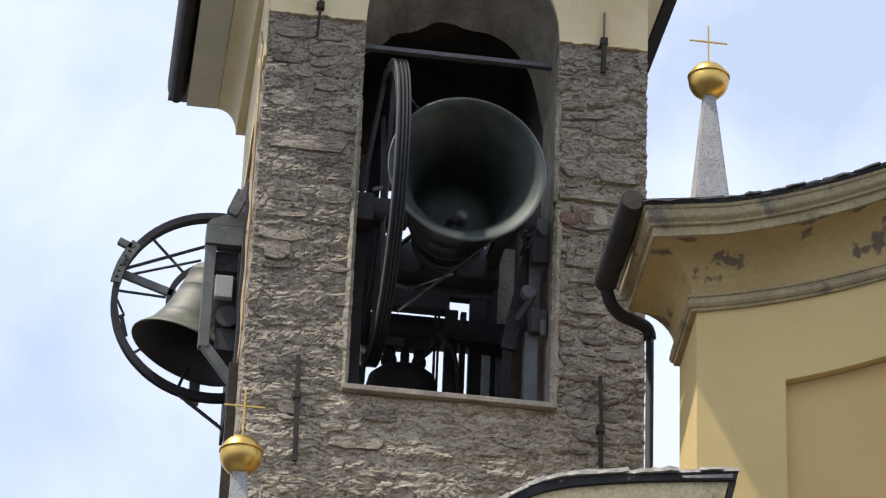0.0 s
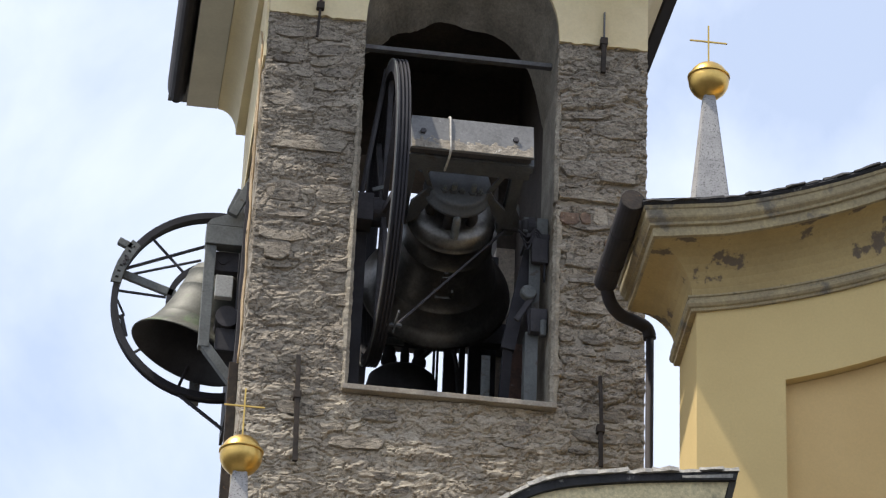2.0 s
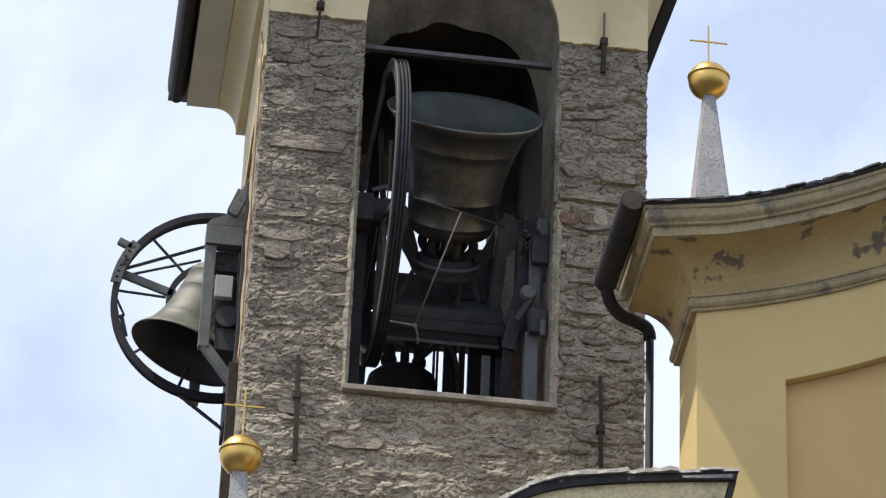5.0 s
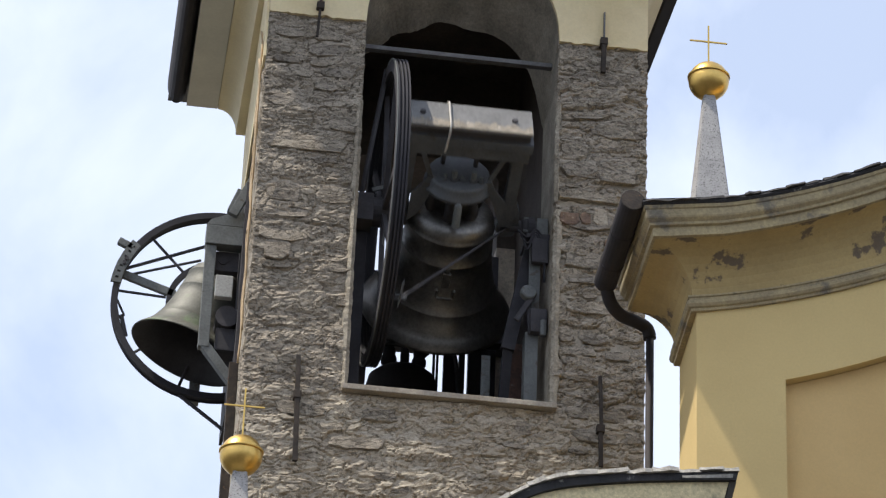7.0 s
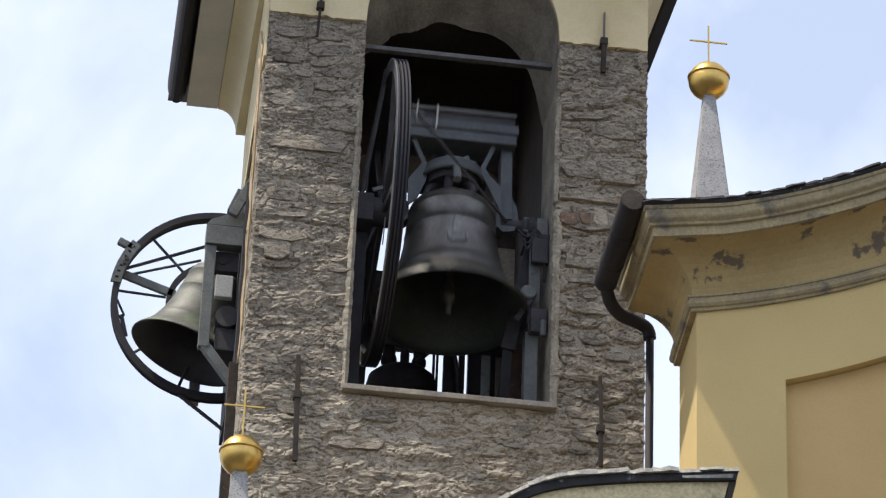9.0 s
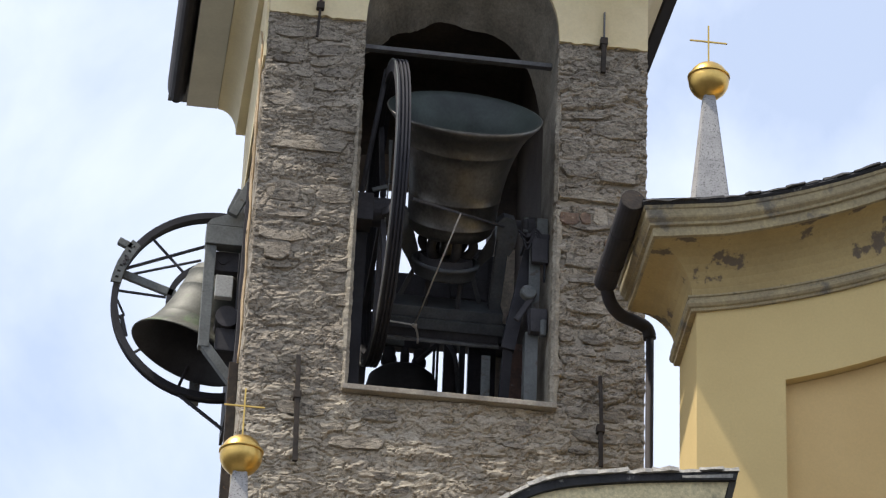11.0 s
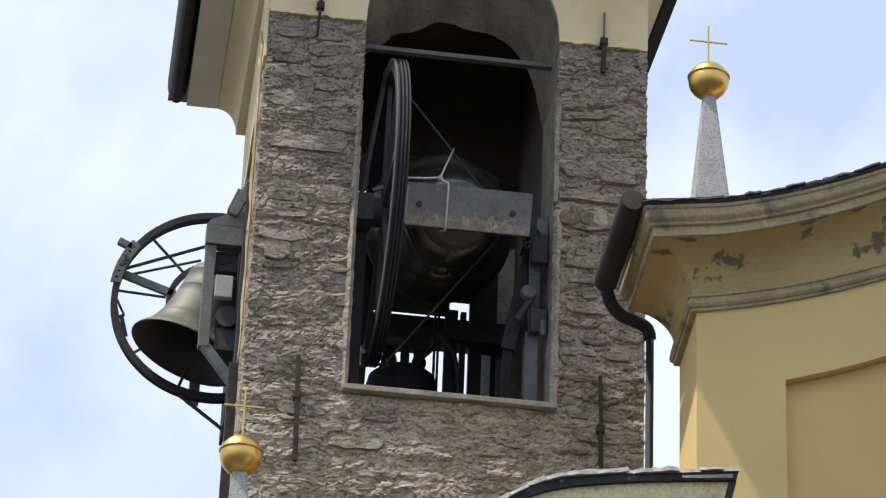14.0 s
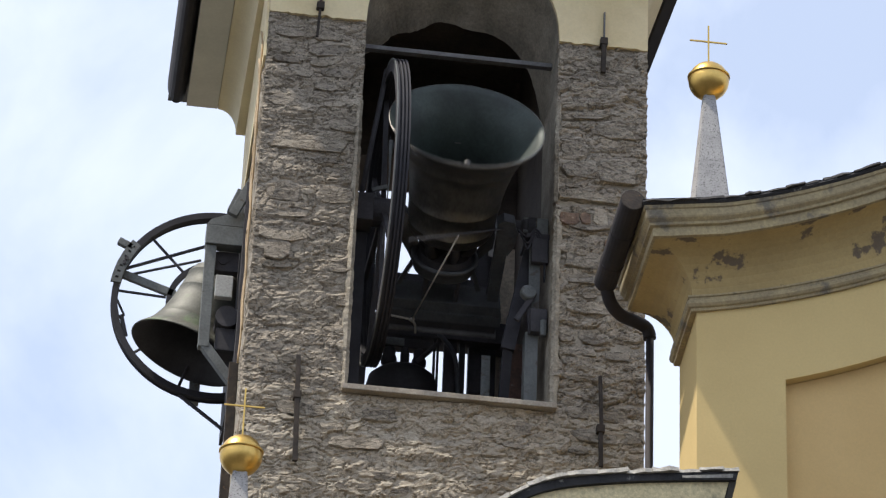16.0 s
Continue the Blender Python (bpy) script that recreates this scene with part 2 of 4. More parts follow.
    if m is not None:
        bmesh.ops.transform(bm, matrix=m, verts=vs)
    return vs


def box(x0, x1, y0, y1, z0, z1, bevel=0.0, m=None):
    bm = bmesh.new()
    add_box(bm, x0, x1, y0, y1, z0, z1, bevel, m)
    return bm


def add_rod(bm, a, b, r, n=10, r2=None):
    """A round bar from a to b."""
    a, b = Vector(a), Vector(b)
    q = (b - a).to_track_quat("Z", "Y").to_matrix()
    rings = []
    for p, rad in ((a, r), (b, r if r2 is None else r2)):
        rings.append([bm.verts.new(p + q @ Vector((rad * math.cos(i * math.tau / n), rad * math.sin(i * math.tau / n), 0))) for i in range(n)])
    for i in range(n):
        bm.faces.new((rings[0][i], rings[0][(i + 1) % n], rings[1][(i + 1) % n], rings[1][i]))
    bm.faces.new(rings[0][::-1])
    bm.faces.new(rings[1])


def rod(a, b, r, n=10, r2=None):
    bm = bmesh.new()
    add_rod(bm, a, b, r, n, r2)
    return bm


def add_bar(bm, a, b, w, d, side=(0, 0, 1), bevel=0.0):
    """A square bar from a to b, w wide across side and d deep along it."""
    a, b = Vector(a), Vector(b)
    z = (b - a).normalized()
    x = z.cross(Vector(side)).normalized()
    y = z.cross(x)
    rot = Matrix((x, y, z)).transposed().to_4x4()
    add_box(bm, -w / 2, w / 2, -d / 2, d / 2, 0, (b - a).length, bevel, Matrix.Translation(a) @ rot)


def bar(a, b, w, d, side=(0, 0, 1), bevel=0.0):
    bm = bmesh.new()
    add_bar(bm, a, b, w, d, side, bevel)
    return bm


def add_pipe(bm, pts, r, n=10):
    """A bent round pipe through pts."""
    pts = [Vector(p) for p in pts]
    rings = []
    last = None
    for i, p in enumerate(pts):
        d = (pts[min(i + 1, len(pts) - 1)] - pts[max(i - 1, 0)]).normalized()
        if last is None:
            u = d.orthogonal().normalized()
        else:
            u = (last - d * last.dot(d)).normalized()
        last = u
        v = d.cross(u)
        rings.append([bm.verts.new(p + r * (u * math.cos(k * math.tau / n) + v * math.sin(k * math.tau / n))) for k in range(n)])
    for a, b in zip(rings, rings[1:]):
        for k in range(n):
            bm.faces.new((a[k], a[(k + 1) % n], b[(k + 1) % n], b[k]))
    bm.faces.new(rings[0][::-1])
    bm.faces.new(rings[-1])


def pipe(pts, r, n=10):
    bm = bmesh.new()
    add_pipe(bm, pts, r, n)
    return bm


def curve_pts(pts, steps=8):
    """Catmull-Rom points through pts."""
    p = [Vector(pts[0])] + [Vector(q) for q in pts] + [Vector(pts[-1])]
    res = []
    for i in range(1, len(p) - 2):
        for k in range(steps):
            t = k / steps
            a, b, c, d = p[i - 1:i + 3]
            res.append(0.5 * ((2 * b) + (c - a) * t + (2 * a - 5 * b + 4 * c - d) * t * t + (3 * b - a - 3 * c + d) * t ** 3))
    return res + [p[-2]]


def add_lathe(bm, prof, n=48, m=None, closed=False, mats=None):
    """prof: (radius, height) pairs turned about z."""
    rings = []
    for r, z in prof:
        if r < 1e-6:
            rings.append([bm.verts.new((0, 0, z))])
        else:
            rings.append([bm.verts.new((r * math.cos(i * math.tau / n), r * math.sin(i * math.tau / n), z)) for i in range(n)])
    pairs = list(zip(rings, rings[1:])) + ([(rings[-1], rings[0])] if closed else [])
    for k, (a, b) in enumerate(pairs):
        for i in range(n):
            j = (i + 1) % n
            if len(a) == 1 and len(b) == 1:
                continue
            f = bm.faces.new((a[0], b[j], b[i]) if len(a) == 1 else (a[i], a[j], b[0]) if len(b) == 1 else (a[i], a[j], b[j], b[i]))
            if mats:
                f.material_index = mats[k]
    if m is not None:
        bmesh.ops.transform(bm, matrix=m, verts=[v for ring in rings for v in ring])


def lathe(prof, n=48, m=None, closed=False, mats=None):
    bm = bmesh.new()
    add_lathe(bm, prof, n, m, closed, mats)
    return bm


def prism(poly, y0, y1):
    """A polygon in x and z drawn out from y0 to y1."""
    bm = bmesh.new()
    a = [bm.verts.new((x, y0, z)) for x, z in poly]
    b = [bm.verts.new((x, y1, z)) for x, z in poly]
    n = len(poly)
    bm.faces.new(a)
    bm.faces.new(b[::-1])
    for i in range(n):
        bm.faces.new((a[i], b[i], b[(i + 1) % n], a[(i + 1) % n]))
    return bm


def strip_between(lower, upper, y0, y1, skew=0.0):
    """A solid between two lines of (x, z) with equal counts, drawn out from y0 to y1."""
    bm = bmesh.new()
    ring = [[bm.verts.new((p[0], y, p[1])) for p in line] for y in (y0, y1) for line in (lower, upper)]
    lo0, up0, lo1, up1 = ring
    for i in range(len(lower) - 1):
        bm.faces.new((lo0[i], lo0[i + 1], up0[i + 1], up0[i]))
        bm.faces.new((lo1[i], up1[i], up1[i + 1], lo1[i + 1]))
        bm.faces.new((lo0[i], lo1[i], lo1[i + 1], lo0[i + 1]))
        bm.faces.new((up0[i], up0[i + 1], up1[i + 1], up1[i]))
    for i in (0, -1):
        bm.faces.new((lo0[i], up0[i], up1[i], lo1[i]))
    for q in (lo1[0], up1[0]):
        q.co.x += skew
    return bm


def turn_y(bm):
    """Turns a mesh built along the front so that it runs along the side: (x, y) to (y, x)."""
    for v in bm.verts:
        v.co = Vector((v.co.y, v.co.x, v.co.z))
    return bm


# ---------------------------------------------------------------- ground
GROUND = link_mesh("ground", box(-400, 400, -400, 400, -0.3, 0.0), M_GROUND)
tagged(GROUND, "grey stone paving of the church square", "ground", kind="structure")

# ---------------------------------------------------------------- bell tower
W, OL, OR, SILL, SPRING, PLASTER, WALL, EAVE = 2.83, 0.72, 2.16, 10.962, 14.03, 13.97, 0.62, 14.55
MID = (OL + OR) / 2
RAD = (OR - OL) / 2


def arch_line(x0, x1, z, rise, n=24):
    c, a = (x0 + x1) / 2, (x1 - x0) / 2
    return [(c - a * math.cos(math.pi * i / n), z + rise * math.sin(math.pi * i / n)) for i in range(n + 1)]


def tower_wall(name, label, top, rise, spring, side=False, shift=0.0, shut=False, x0=0.0, x1=W, OR=OR):
    """One wall of the belfry with its arched opening."""
    w = thing(name, label, "wall", kind="structure")
    t0, t1 = shift, shift + WALL
    fix = turn_y if side else (lambda b: b)
    if shut:
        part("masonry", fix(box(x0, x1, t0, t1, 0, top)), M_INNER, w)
        return w
    part("lower_masonry", fix(box(x0, x1, t0, t1, 0, SILL)), M_REVEAL, w)
    part("pier", fix(box(x0, OL, t0, t1, SILL, spring)), M_REVEAL, w)
    if name == "wall_back":
        part("pier", box(OR, x1, t0, t1, SILL, 13.38), M_BACK, w, "rear masonry lightened for daylight")
        # Upper pier darker than the lower: shade put into the colour.
        part("upper_pier", box(OR, x1, t0, t1, 13.38, spring), M_INNER, w, "rear plaster darkened for shade")
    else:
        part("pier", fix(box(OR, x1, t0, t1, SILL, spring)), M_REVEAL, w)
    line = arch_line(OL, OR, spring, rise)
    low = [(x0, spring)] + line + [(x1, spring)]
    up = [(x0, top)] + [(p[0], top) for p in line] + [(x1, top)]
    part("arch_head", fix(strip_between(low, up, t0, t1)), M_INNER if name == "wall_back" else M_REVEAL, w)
    return w


wall_front = tower_wall("wall_front", "grey rubble stone tower wall with an arched belfry opening", 15.2, RAD, SPRING, shift=0.012)
wall_back = tower_wall("wall_back", "rear stone tower wall with an arched belfry opening", 15.2, 0.16, 13.98, shift=W - WALL, OR=2.06, x0=0.05)
wall_left = tower_wall("wall_left", "side stone tower wall with an arched belfry opening", 15.2, 0.3, 13.6, side=True, x0=0.012 + WALL, x1=W - WALL)
wall_right = tower_wall("wall_right", "closed side wall of the stone tower", 15.2, 0, 0, side=True, shift=W - WALL, shut=True, x0=0.012 + WALL, x1=W - WALL)
tower_floor = link_mesh("floor", box(WALL, W - WALL, WALL, W - WALL, 10.6, 10.72), M_WOOD)
tagged(tower_floor, "dark timber belfry floor", "floor", kind="structure")
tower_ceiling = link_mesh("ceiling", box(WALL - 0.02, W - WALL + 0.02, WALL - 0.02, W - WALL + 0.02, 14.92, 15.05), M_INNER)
tagged(tower_ceiling, "dark plastered belfry ceiling", "ceiling", kind="structure")


JOINTS = ((2.15, 12.622, 2.65, 12.64, 0.016, 1.02), (2.15, 12.315, 2.49, 12.38, 0.013, 0.75), (2.15, 12.155, 2.49, 12.16, 0.013, 0.82), (2.20, 13.70, 2.47, 13.725, 0.010, 0.61),
          (2.50, 13.65, 2.70, 13.69, 0.010, 0.61), (2.16, 13.385, 2.60, 13.468, 0.011, 0.61), (2.20, 13.305, 2.80, 13.392, 0.010, 0.54), (2.43, 12.80, 2.77, 12.795, 0.014, 0.88),
          (2.16, 11.86, 2.75, 11.90, 0.012, 0.61), (2.16, 11.52, 2.70, 11.50, 0.012, 0.54), (0.24, 13.355, 0.66, 13.37, 0.022, 0.41), (0.10, 12.57, 0.67, 12.58, 0.022, 0.41), (0.10, 12.25, 0.60, 12.24, 0.014, 0.48), (0.12, 11.7, 0.62, 11.72, 0.014, 0.41))


def flaky(x, z, seed):
    """Height of flaking lime mortar over rubble: tilted plates, stepped flakes, open cracks, lumps and grain."""
    fx, fz, deep = (3.4, 6.2, 0.85) if x > OR and z > SILL else (5.2, 10.5, 0.5) if z < SILL else (4.4, 9.0, 0.5)
    wx = x + 0.06 * noise.noise(Vector((x * 5, seed, z * 5))) + 0.02 * noise.noise(Vector((x * 17, seed, z * 17)))
    wz = z + 0.04 * noise.noise(Vector((x * 4, seed + 9, z * 7))) + 0.014 * noise.noise(Vector((x * 15, seed + 3, z * 19)))
    q = Vector((wx * fx, seed, wz * fz))
    dist, near = noise.voronoi(q)
    plate = 0.7 * noise.noise(near[0] * 3.7) - 0.30 * (q.z - near[0].z) + 0.12 * (q.x - near[0].x)
    groove = math.exp(-((dist[1] - dist[0]) / 0.07) ** 2) * max(0.0, 0.5 + 1.4 * noise.noise(Vector((x * 3.3, seed + 8, z * 4.1))))
    n = noise.noise(Vector((wx * 3.6, seed, wz * 11))) + 0.5 * noise.noise(Vector((wx * 9, seed + 4, wz * 22)))
    t = n * 3.2
    step = (math.floor(t) + min(1.0, (t - math.floor(t)) * 4.0)) / 3.2
    vein = noise.noise(Vector((wx * 5.5, seed + 5, wz * 15))) + 0.6 * noise.noise(Vector((wx * 14, seed + 7, wz * 30)))
    crack = math.exp(-(vein / 0.06) ** 2)
    lump = noise.noise(Vector((x * 1.7, seed + 2, z * 4.5)))
    small = noise.noise(Vector((x * 13, seed + 1, z * 20)))
    grain = noise.noise(Vector((x * 30, seed, z * 42)))
    joint = 0.0
    for xa, za, xb, zb, w, d in JOINTS:
        if xa - 0.04 < x < xb + 0.04:
            f = (x - xa) / (xb - xa)
            end = min(1.0, max(0.0, min(x - xa + 0.04, xb + 0.04 - x) / 0.06))
            zc = za + (zb - za) * f + 0.012 * noise.noise(Vector((x * 7, za, 2))) + 0.006 * noise.noise(Vector((x * 25, za, 5)))
            joint += d * end * math.exp(-((z - zc) / w) ** 2)
    part_plate = 0.75 if deep > 0.6 else 0.45
    return part_plate * (plate - deep * groove) + 0.42 * step - 0.34 * crack + 0.35 * lump + 0.14 * small + (0.12 if z < SILL else 0.17) * grain - joint


def rough_sheet(x0, x1, z0, z1, step, depth, seed, ragged=()):
    """Uneven lime mortar face over the masonry, with a real relief; ragged names the sides with a broken edge."""
    bm = bmesh.new()
    nx, nz = max(1, round((x1 - x0) / step)), max(1, round((z1 - z0) / step))
    vs = {}
    for i in range(nx + 1):
        for k in range(nz + 1):
            x, z = x0 + (x1 - x0) * i / nx, z0 + (z1 - z0) * k / nz
            h = flaky(x, z, 3.0)
            dx = 0.004 * noise.noise(Vector((x * 9, 3, z * 9)))
            if i == 0 and "l" in ragged or i == nx and "r" in ragged:
                dx = 0.009 * noise.noise(Vector((seed + i, 8, z * 9))) + 0.010 * noise.noise(Vector((seed + i, 3, z * 33)))
            vs[i, k] = bm.verts.new((x + dx, -depth * max(-0.75, h + 0.25), z))
    for i in range(nx):
        for k in range(nz):
            bm.faces.new((vs[i, k], vs[i + 1, k], vs[i + 1, k + 1], vs[i, k + 1]))
    # returns at both ends, so that the face has depth
    for i in (0, nx):
        back = [bm.verts.new((vs[i, k].co.x, 0.06, vs[i, k].co.z)) for k in range(nz + 1)]
        for k in range(nz):
            bm.faces.new((vs[i, k], vs[i, k + 1], back[k + 1], back[k]))
    return bm


part("mortar_face", rough_sheet(0, OL, SILL - 0.02, PLASTER, 0.010, 0.034, 1.0, "lr"), M_MORTAR, wall_front, "uneven grey lime mortar")
part("mortar_face", rough_sheet(OR, W, SILL - 0.02, PLASTER, 0.010, 0.040, 7.0, "lr"), M_MORTAR, wall_front, "uneven grey lime mortar")
part("mortar_face", rough_sheet(0, W, 10.0, SILL - 0.02, 0.010, 0.042, 13.0, "lr"), M_MORTAR_L, wall_front, "uneven grey lime mortar")
part("mortar_face", turn_y(rough_sheet(0.03, OL - 0.02, 10.0, 13.6, 0.02, 0.03, 21.0)), M_MORTAR, wall_left, "uneven grey lime mortar")
line = arch_line(OL, OR, SPRING, RAD)


def broken_edge(x0, x1, z, n):
    return [(x0 + (x1 - x0) * i / n, z + 0.022 * noise.noise(Vector((x0 + i * 0.31, 4, 2))) + 0.012 * noise.noise(Vector((i * 0.9, 7, x0)))) for i in range(n + 1)]


low = broken_edge(0, OL - 0.004, PLASTER, 26) + line + broken_edge(OR + 0.004, W, PLASTER, 24)
part("plaster_field", strip_between(low, [(p[0], 15.2) for p in low], -0.028, 0.010), M_YELLOW_T, wall_front, "pale yellow plaster")
part("plaster_field", turn_y(box(0, W, -0.02, -0.002, 13.6, 15.2)), M_YELLOW_T, wall_left, "pale yellow plaster")


def eave_cornice(name, x_out, s, y0, y1, z=14.55):
    """Coved plaster cornice with a gutter, running along one side."""
    c = thing(name, "pale coved plaster cornice with a dark brown gutter", "cornice", kind="structure")
    prof = [(0.048 + 0.162 * (1 - math.cos(a)), z - 0.012 + 0.217 * math.sin(a)) for a in [i * math.pi / 20 for i in range(11)]]
    prof = [(-0.055, z - 0.02), (0.048, z - 0.02)] + prof + [(0.21, z + 0.45), (-0.055, z + 0.45)]
    part("cove", prism([(x_out + s * p[0], p[1]) for p in prof], y0, y1), M_SOFFIT, c)
    part("soffit", box(min(x_out + s * 0.214, x_out + s * 0.47), max(x_out + s * 0.214, x_out + s * 0.47), y0, y1, z + 0.208, z + 0.45), M_SOFFIT_G, c, "grey plaster soffit")
    part("gutter", prism([(x_out + s * (0.475 + 0.165 * (1 - math.cos(a)) / 2), z + 0.42 - 0.20 * math.sin(a)) for a in [i * math.pi / 10 for i in range(11)]], y0, y1), M_GUTTER, c, "dark brown metal gutter")
    return c


for ob in wall_left.children:          # the side wall is a little out of square
    for v in ob.data.vertices:
        v.co.x += 0.0178 * v.co.y

cornice_left = eave_cornice("cornice_left", 0.0, -1, -0.45, W + 0.02)
cornice_right = thing("cornice_right", "narrow pale cornice under a dark roof edge", "cornice", kind="structure")
part("cove", prism([(W, 14.53), (W + 0.03, 14.53), (W + 0.10, 14.62), (W + 0.20, 14.70), (W + 0.20, 14.80), (W, 14.80)], -0.45, W), M_SOFFIT, cornice_right)
part("roof_edge", prism([(W, 14.80), (W + 0.20, 14.80), (W + 0.24, 14.76), (W + 0.335, 14.79), (W + 0.335, 14.98), (W, 14.98)], -0.45, W), M_GUTTER, cornice_right, "dark brown roof edge")
roof = thing("roof", "low hipped stone slab roof of the bell tower", "roof", kind="structure")
bm = bmesh.new()
base = [bm.verts.new(p) for p in ((-0.62, -0.60, 15.0), (W + 0.35, -0.60, 15.0), (W + 0.35, W + 0.3, 15.0), (-0.62, W + 0.3, 15.0))]
under = [bm.verts.new((v.co.x, v.co.y, 14.95)) for v in base]
peak = bm.verts.new((W / 2, W / 2, 16.3))
for i in range(4):
    bm.faces.new((base[i], base[(i + 1) % 4], peak))
    bm.faces.new((base[i], under[i], under[(i + 1) % 4], base[(i + 1) % 4]))
bm.faces.new(under)
part("slab_roof", bm, M_ROOF, roof)



def arch_lining():
    """Plaster under the arch, thickening inwards to a broken lower edge."""
    rnd = random.Random(8)
    edge = [(OL + 0.01, 14.05), (0.90, 14.18), (0.99, 14.28), (1.12, 14.322), (1.22, 14.377), (1.341, 14.44), (1.59, 14.40), (1.796, 14.353), (1.943, 14.229), (2.028, 14.10), (2.085, 13.93), (2.120, 13.77), (OR - 0.006, 13.60)]
    fine = [(p.x, p.y) for p in curve_pts([(a, b, 0) for a, b in edge], 4)]
    n = len(fine)
    arch = arch_line(OL + 0.004, OR - 0.004, SPRING - 0.01, RAD - 0.004, n - 9)
    arch += [(OR - 0.004, SPRING - 0.01 - 0.42 * (i + 1) / 8) for i in range(8)]
    bm = bmesh.new()
    rows = []
    for k in range(9):
        f = k / 8
        row = []
        for i in range(n):
            (xa, za), (xb, zb) = arch[i], fine[i]
            w = f ** 1.6
            j = 0.012 * noise.noise(Vector((xa * 6, f * 5, za * 6))) * (1 if 0 < k else 0) + (rnd.uniform(-0.012, 0.012) if k == 8 else 0)
            row.append(bm.verts.new((xa + (xb - xa) * w, 0.02 + 0.61 * f, za + (zb - za) * w - abs(j))))
        rows.append(row)
    rows.append([bm.verts.new((arch[i][0], 0.631, arch[i][1])) for i in range(n)])
    for a, b in zip(rows, rows[1:]):
        for i in range(n - 1):
            bm.faces.new((a[i], a[i + 1], b[i + 1], b[i]))
    return bm


part("arch_lining", arch_lining(), M_LINING, wall_front, "plaster under the arch, darkened for shade, with a broken edge")

sill = link_mesh("window_sill", box(OL - 0.035, OR + 0.035, -0.075, 0.5, SILL - 0.012, SILL + 0.028, 0.006), M_SILL)
tagged(sill, "thin weathered board sill of the belfry opening", "sill", kind="structure")

tie_bar = link_mesh("tie_bar", bar((OL - 0.05, 0.22, 13.888), (OR + 0.05, 0.22, 13.888), 0.055, 0.035, bevel=0.004), M_IRON_G)
tagged(tie_bar, "flat grey iron tie bar across the arch", "tie bar")


def anchor(x, z0, z1, lean, r=0.016, knot=None, thin=0.9, bend=0.0):
    a = thing("wall_anchor", "rusty iron anchor bar on the tower wall", "wall anchor", (x, -0.055, z0), group="iron wall anchors")
    h = z1 - z0
    k = h * 0.5 if knot is None else knot
    part("bar", bar((0, 0, 0), (lean * k / h, 0, k), r * 2, r * 1.6, (0, 1, 0), 0.005), M_IRON, a)
    part("bar", bar((lean * k / h + bend, 0, k), (lean, 0.01, h), r * 2 * thin, r * 1.4, (0, 1, 0), 0.004), M_IRON if thin > 0.8 else M_IRON_G, a)
    part("tie_eye", box(lean * k / h - 0.028, lean * k / h + 0.028, -0.02, 0.09, k - 0.03, k + 0.03, 0.008), M_IRON, a)
    return a


anchor(0.392, 10.375, 11.18, -0.02, 0.018, 0.5)
anchor(2.515, 10.54, 11.24, -0.012, 0.015, 0.29, 0.85, 0.006)
anchor(0.358, 13.77, 14.20, 0.018, 0.010, 0.27, 1.1)
anchor(2.490, 13.72, 14.25, 0.006, 0.018, 0.27, 0.35)

# cables down the corner of the side wall
for k, (dy, top, low) in enumerate(((0.10, 13.75, 11.4), (0.22, 13.70, 11.2), (0.16, 13.9, 12.2))):
    pts = [(-0.03 - 0.008 * math.sin(3.1 * i + k), dy + 0.012 * math.sin(1.7 * i + k), top + (low - top) * i / 10) for i in range(11)]
    ob = link_mesh("cable", pipe(curve_pts(pts, 3), 0.008, 6), M_CABLE, True)
    tagged(ob, "thin tan cable down the tower corner", "cable", group="tower cables")

# ---------------------------------------------------------------- the swinging bell
PIVOT = (1.455, 0.381, 12.598)
bell = thing("swinging_bell", "bronze bell with counterweighted steel headstock and wheel", "bell", PIVOT)


def bell_body(s=1.0):
    """Bell wall turned about its axis, with raised bands outside and a hollow inside; the axle is at height 0."""
    outer = [(0.0, 0.125), (0.10, 0.125), (0.20, 0.118), (0.265, 0.10), (0.300, 0.070), (0.317, 0.03), (0.322, 0.0), (0.327, -0.003), (0.327, -0.014), (0.323, -0.018),
             (0.329, -0.10), (0.336, -0.19), (0.340, -0.193), (0.340, -0.203), (0.337, -0.207), (0.349, -0.30), (0.365, -0.39), (0.388, -0.49), (0.414, -0.57), (0.418, -0.573),
             (0.423, -0.586), (0.423, -0.590), (0.450, -0.65), (0.484, -0.706), (0.507, -0.735), (0.510, -0.737), (0.536, -0.768), (0.560, -0.797), (0.570, -0.817)]
    inner = [(0.560, -0.819), (0.520, -0.785), (0.478, -0.735), (0.435, -0.68), (0.395, -0.61), (0.36, -0.5), (0.335, -0.35), (0.315, -0.15), (0.30, -0.02), (0.26, 0.05), (0.15, 0.075), (0.0, 0.08)]
    prof = [(r * s, z * s) for r, z in outer + inner]
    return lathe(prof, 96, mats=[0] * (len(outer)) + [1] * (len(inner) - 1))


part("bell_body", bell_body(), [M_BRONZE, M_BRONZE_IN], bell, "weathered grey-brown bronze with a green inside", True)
# raised relief: a small standing figure panel on a stepped base
bm = bmesh.new()
add_box(bm, -0.034, 0.026, -0.362, -0.335, -0.36, -0.235, 0.010)
add_box(bm, -0.022, 0.014, -0.352, -0.325, -0.235, -0.195, 0.008)
add_box(bm, -0.075, -0.055, -0.385, -0.345, -0.43, -0.37, 0.008)
add_box(bm, 0.055, 0.075, -0.385, -0.345, -0.43, -0.37, 0.008)
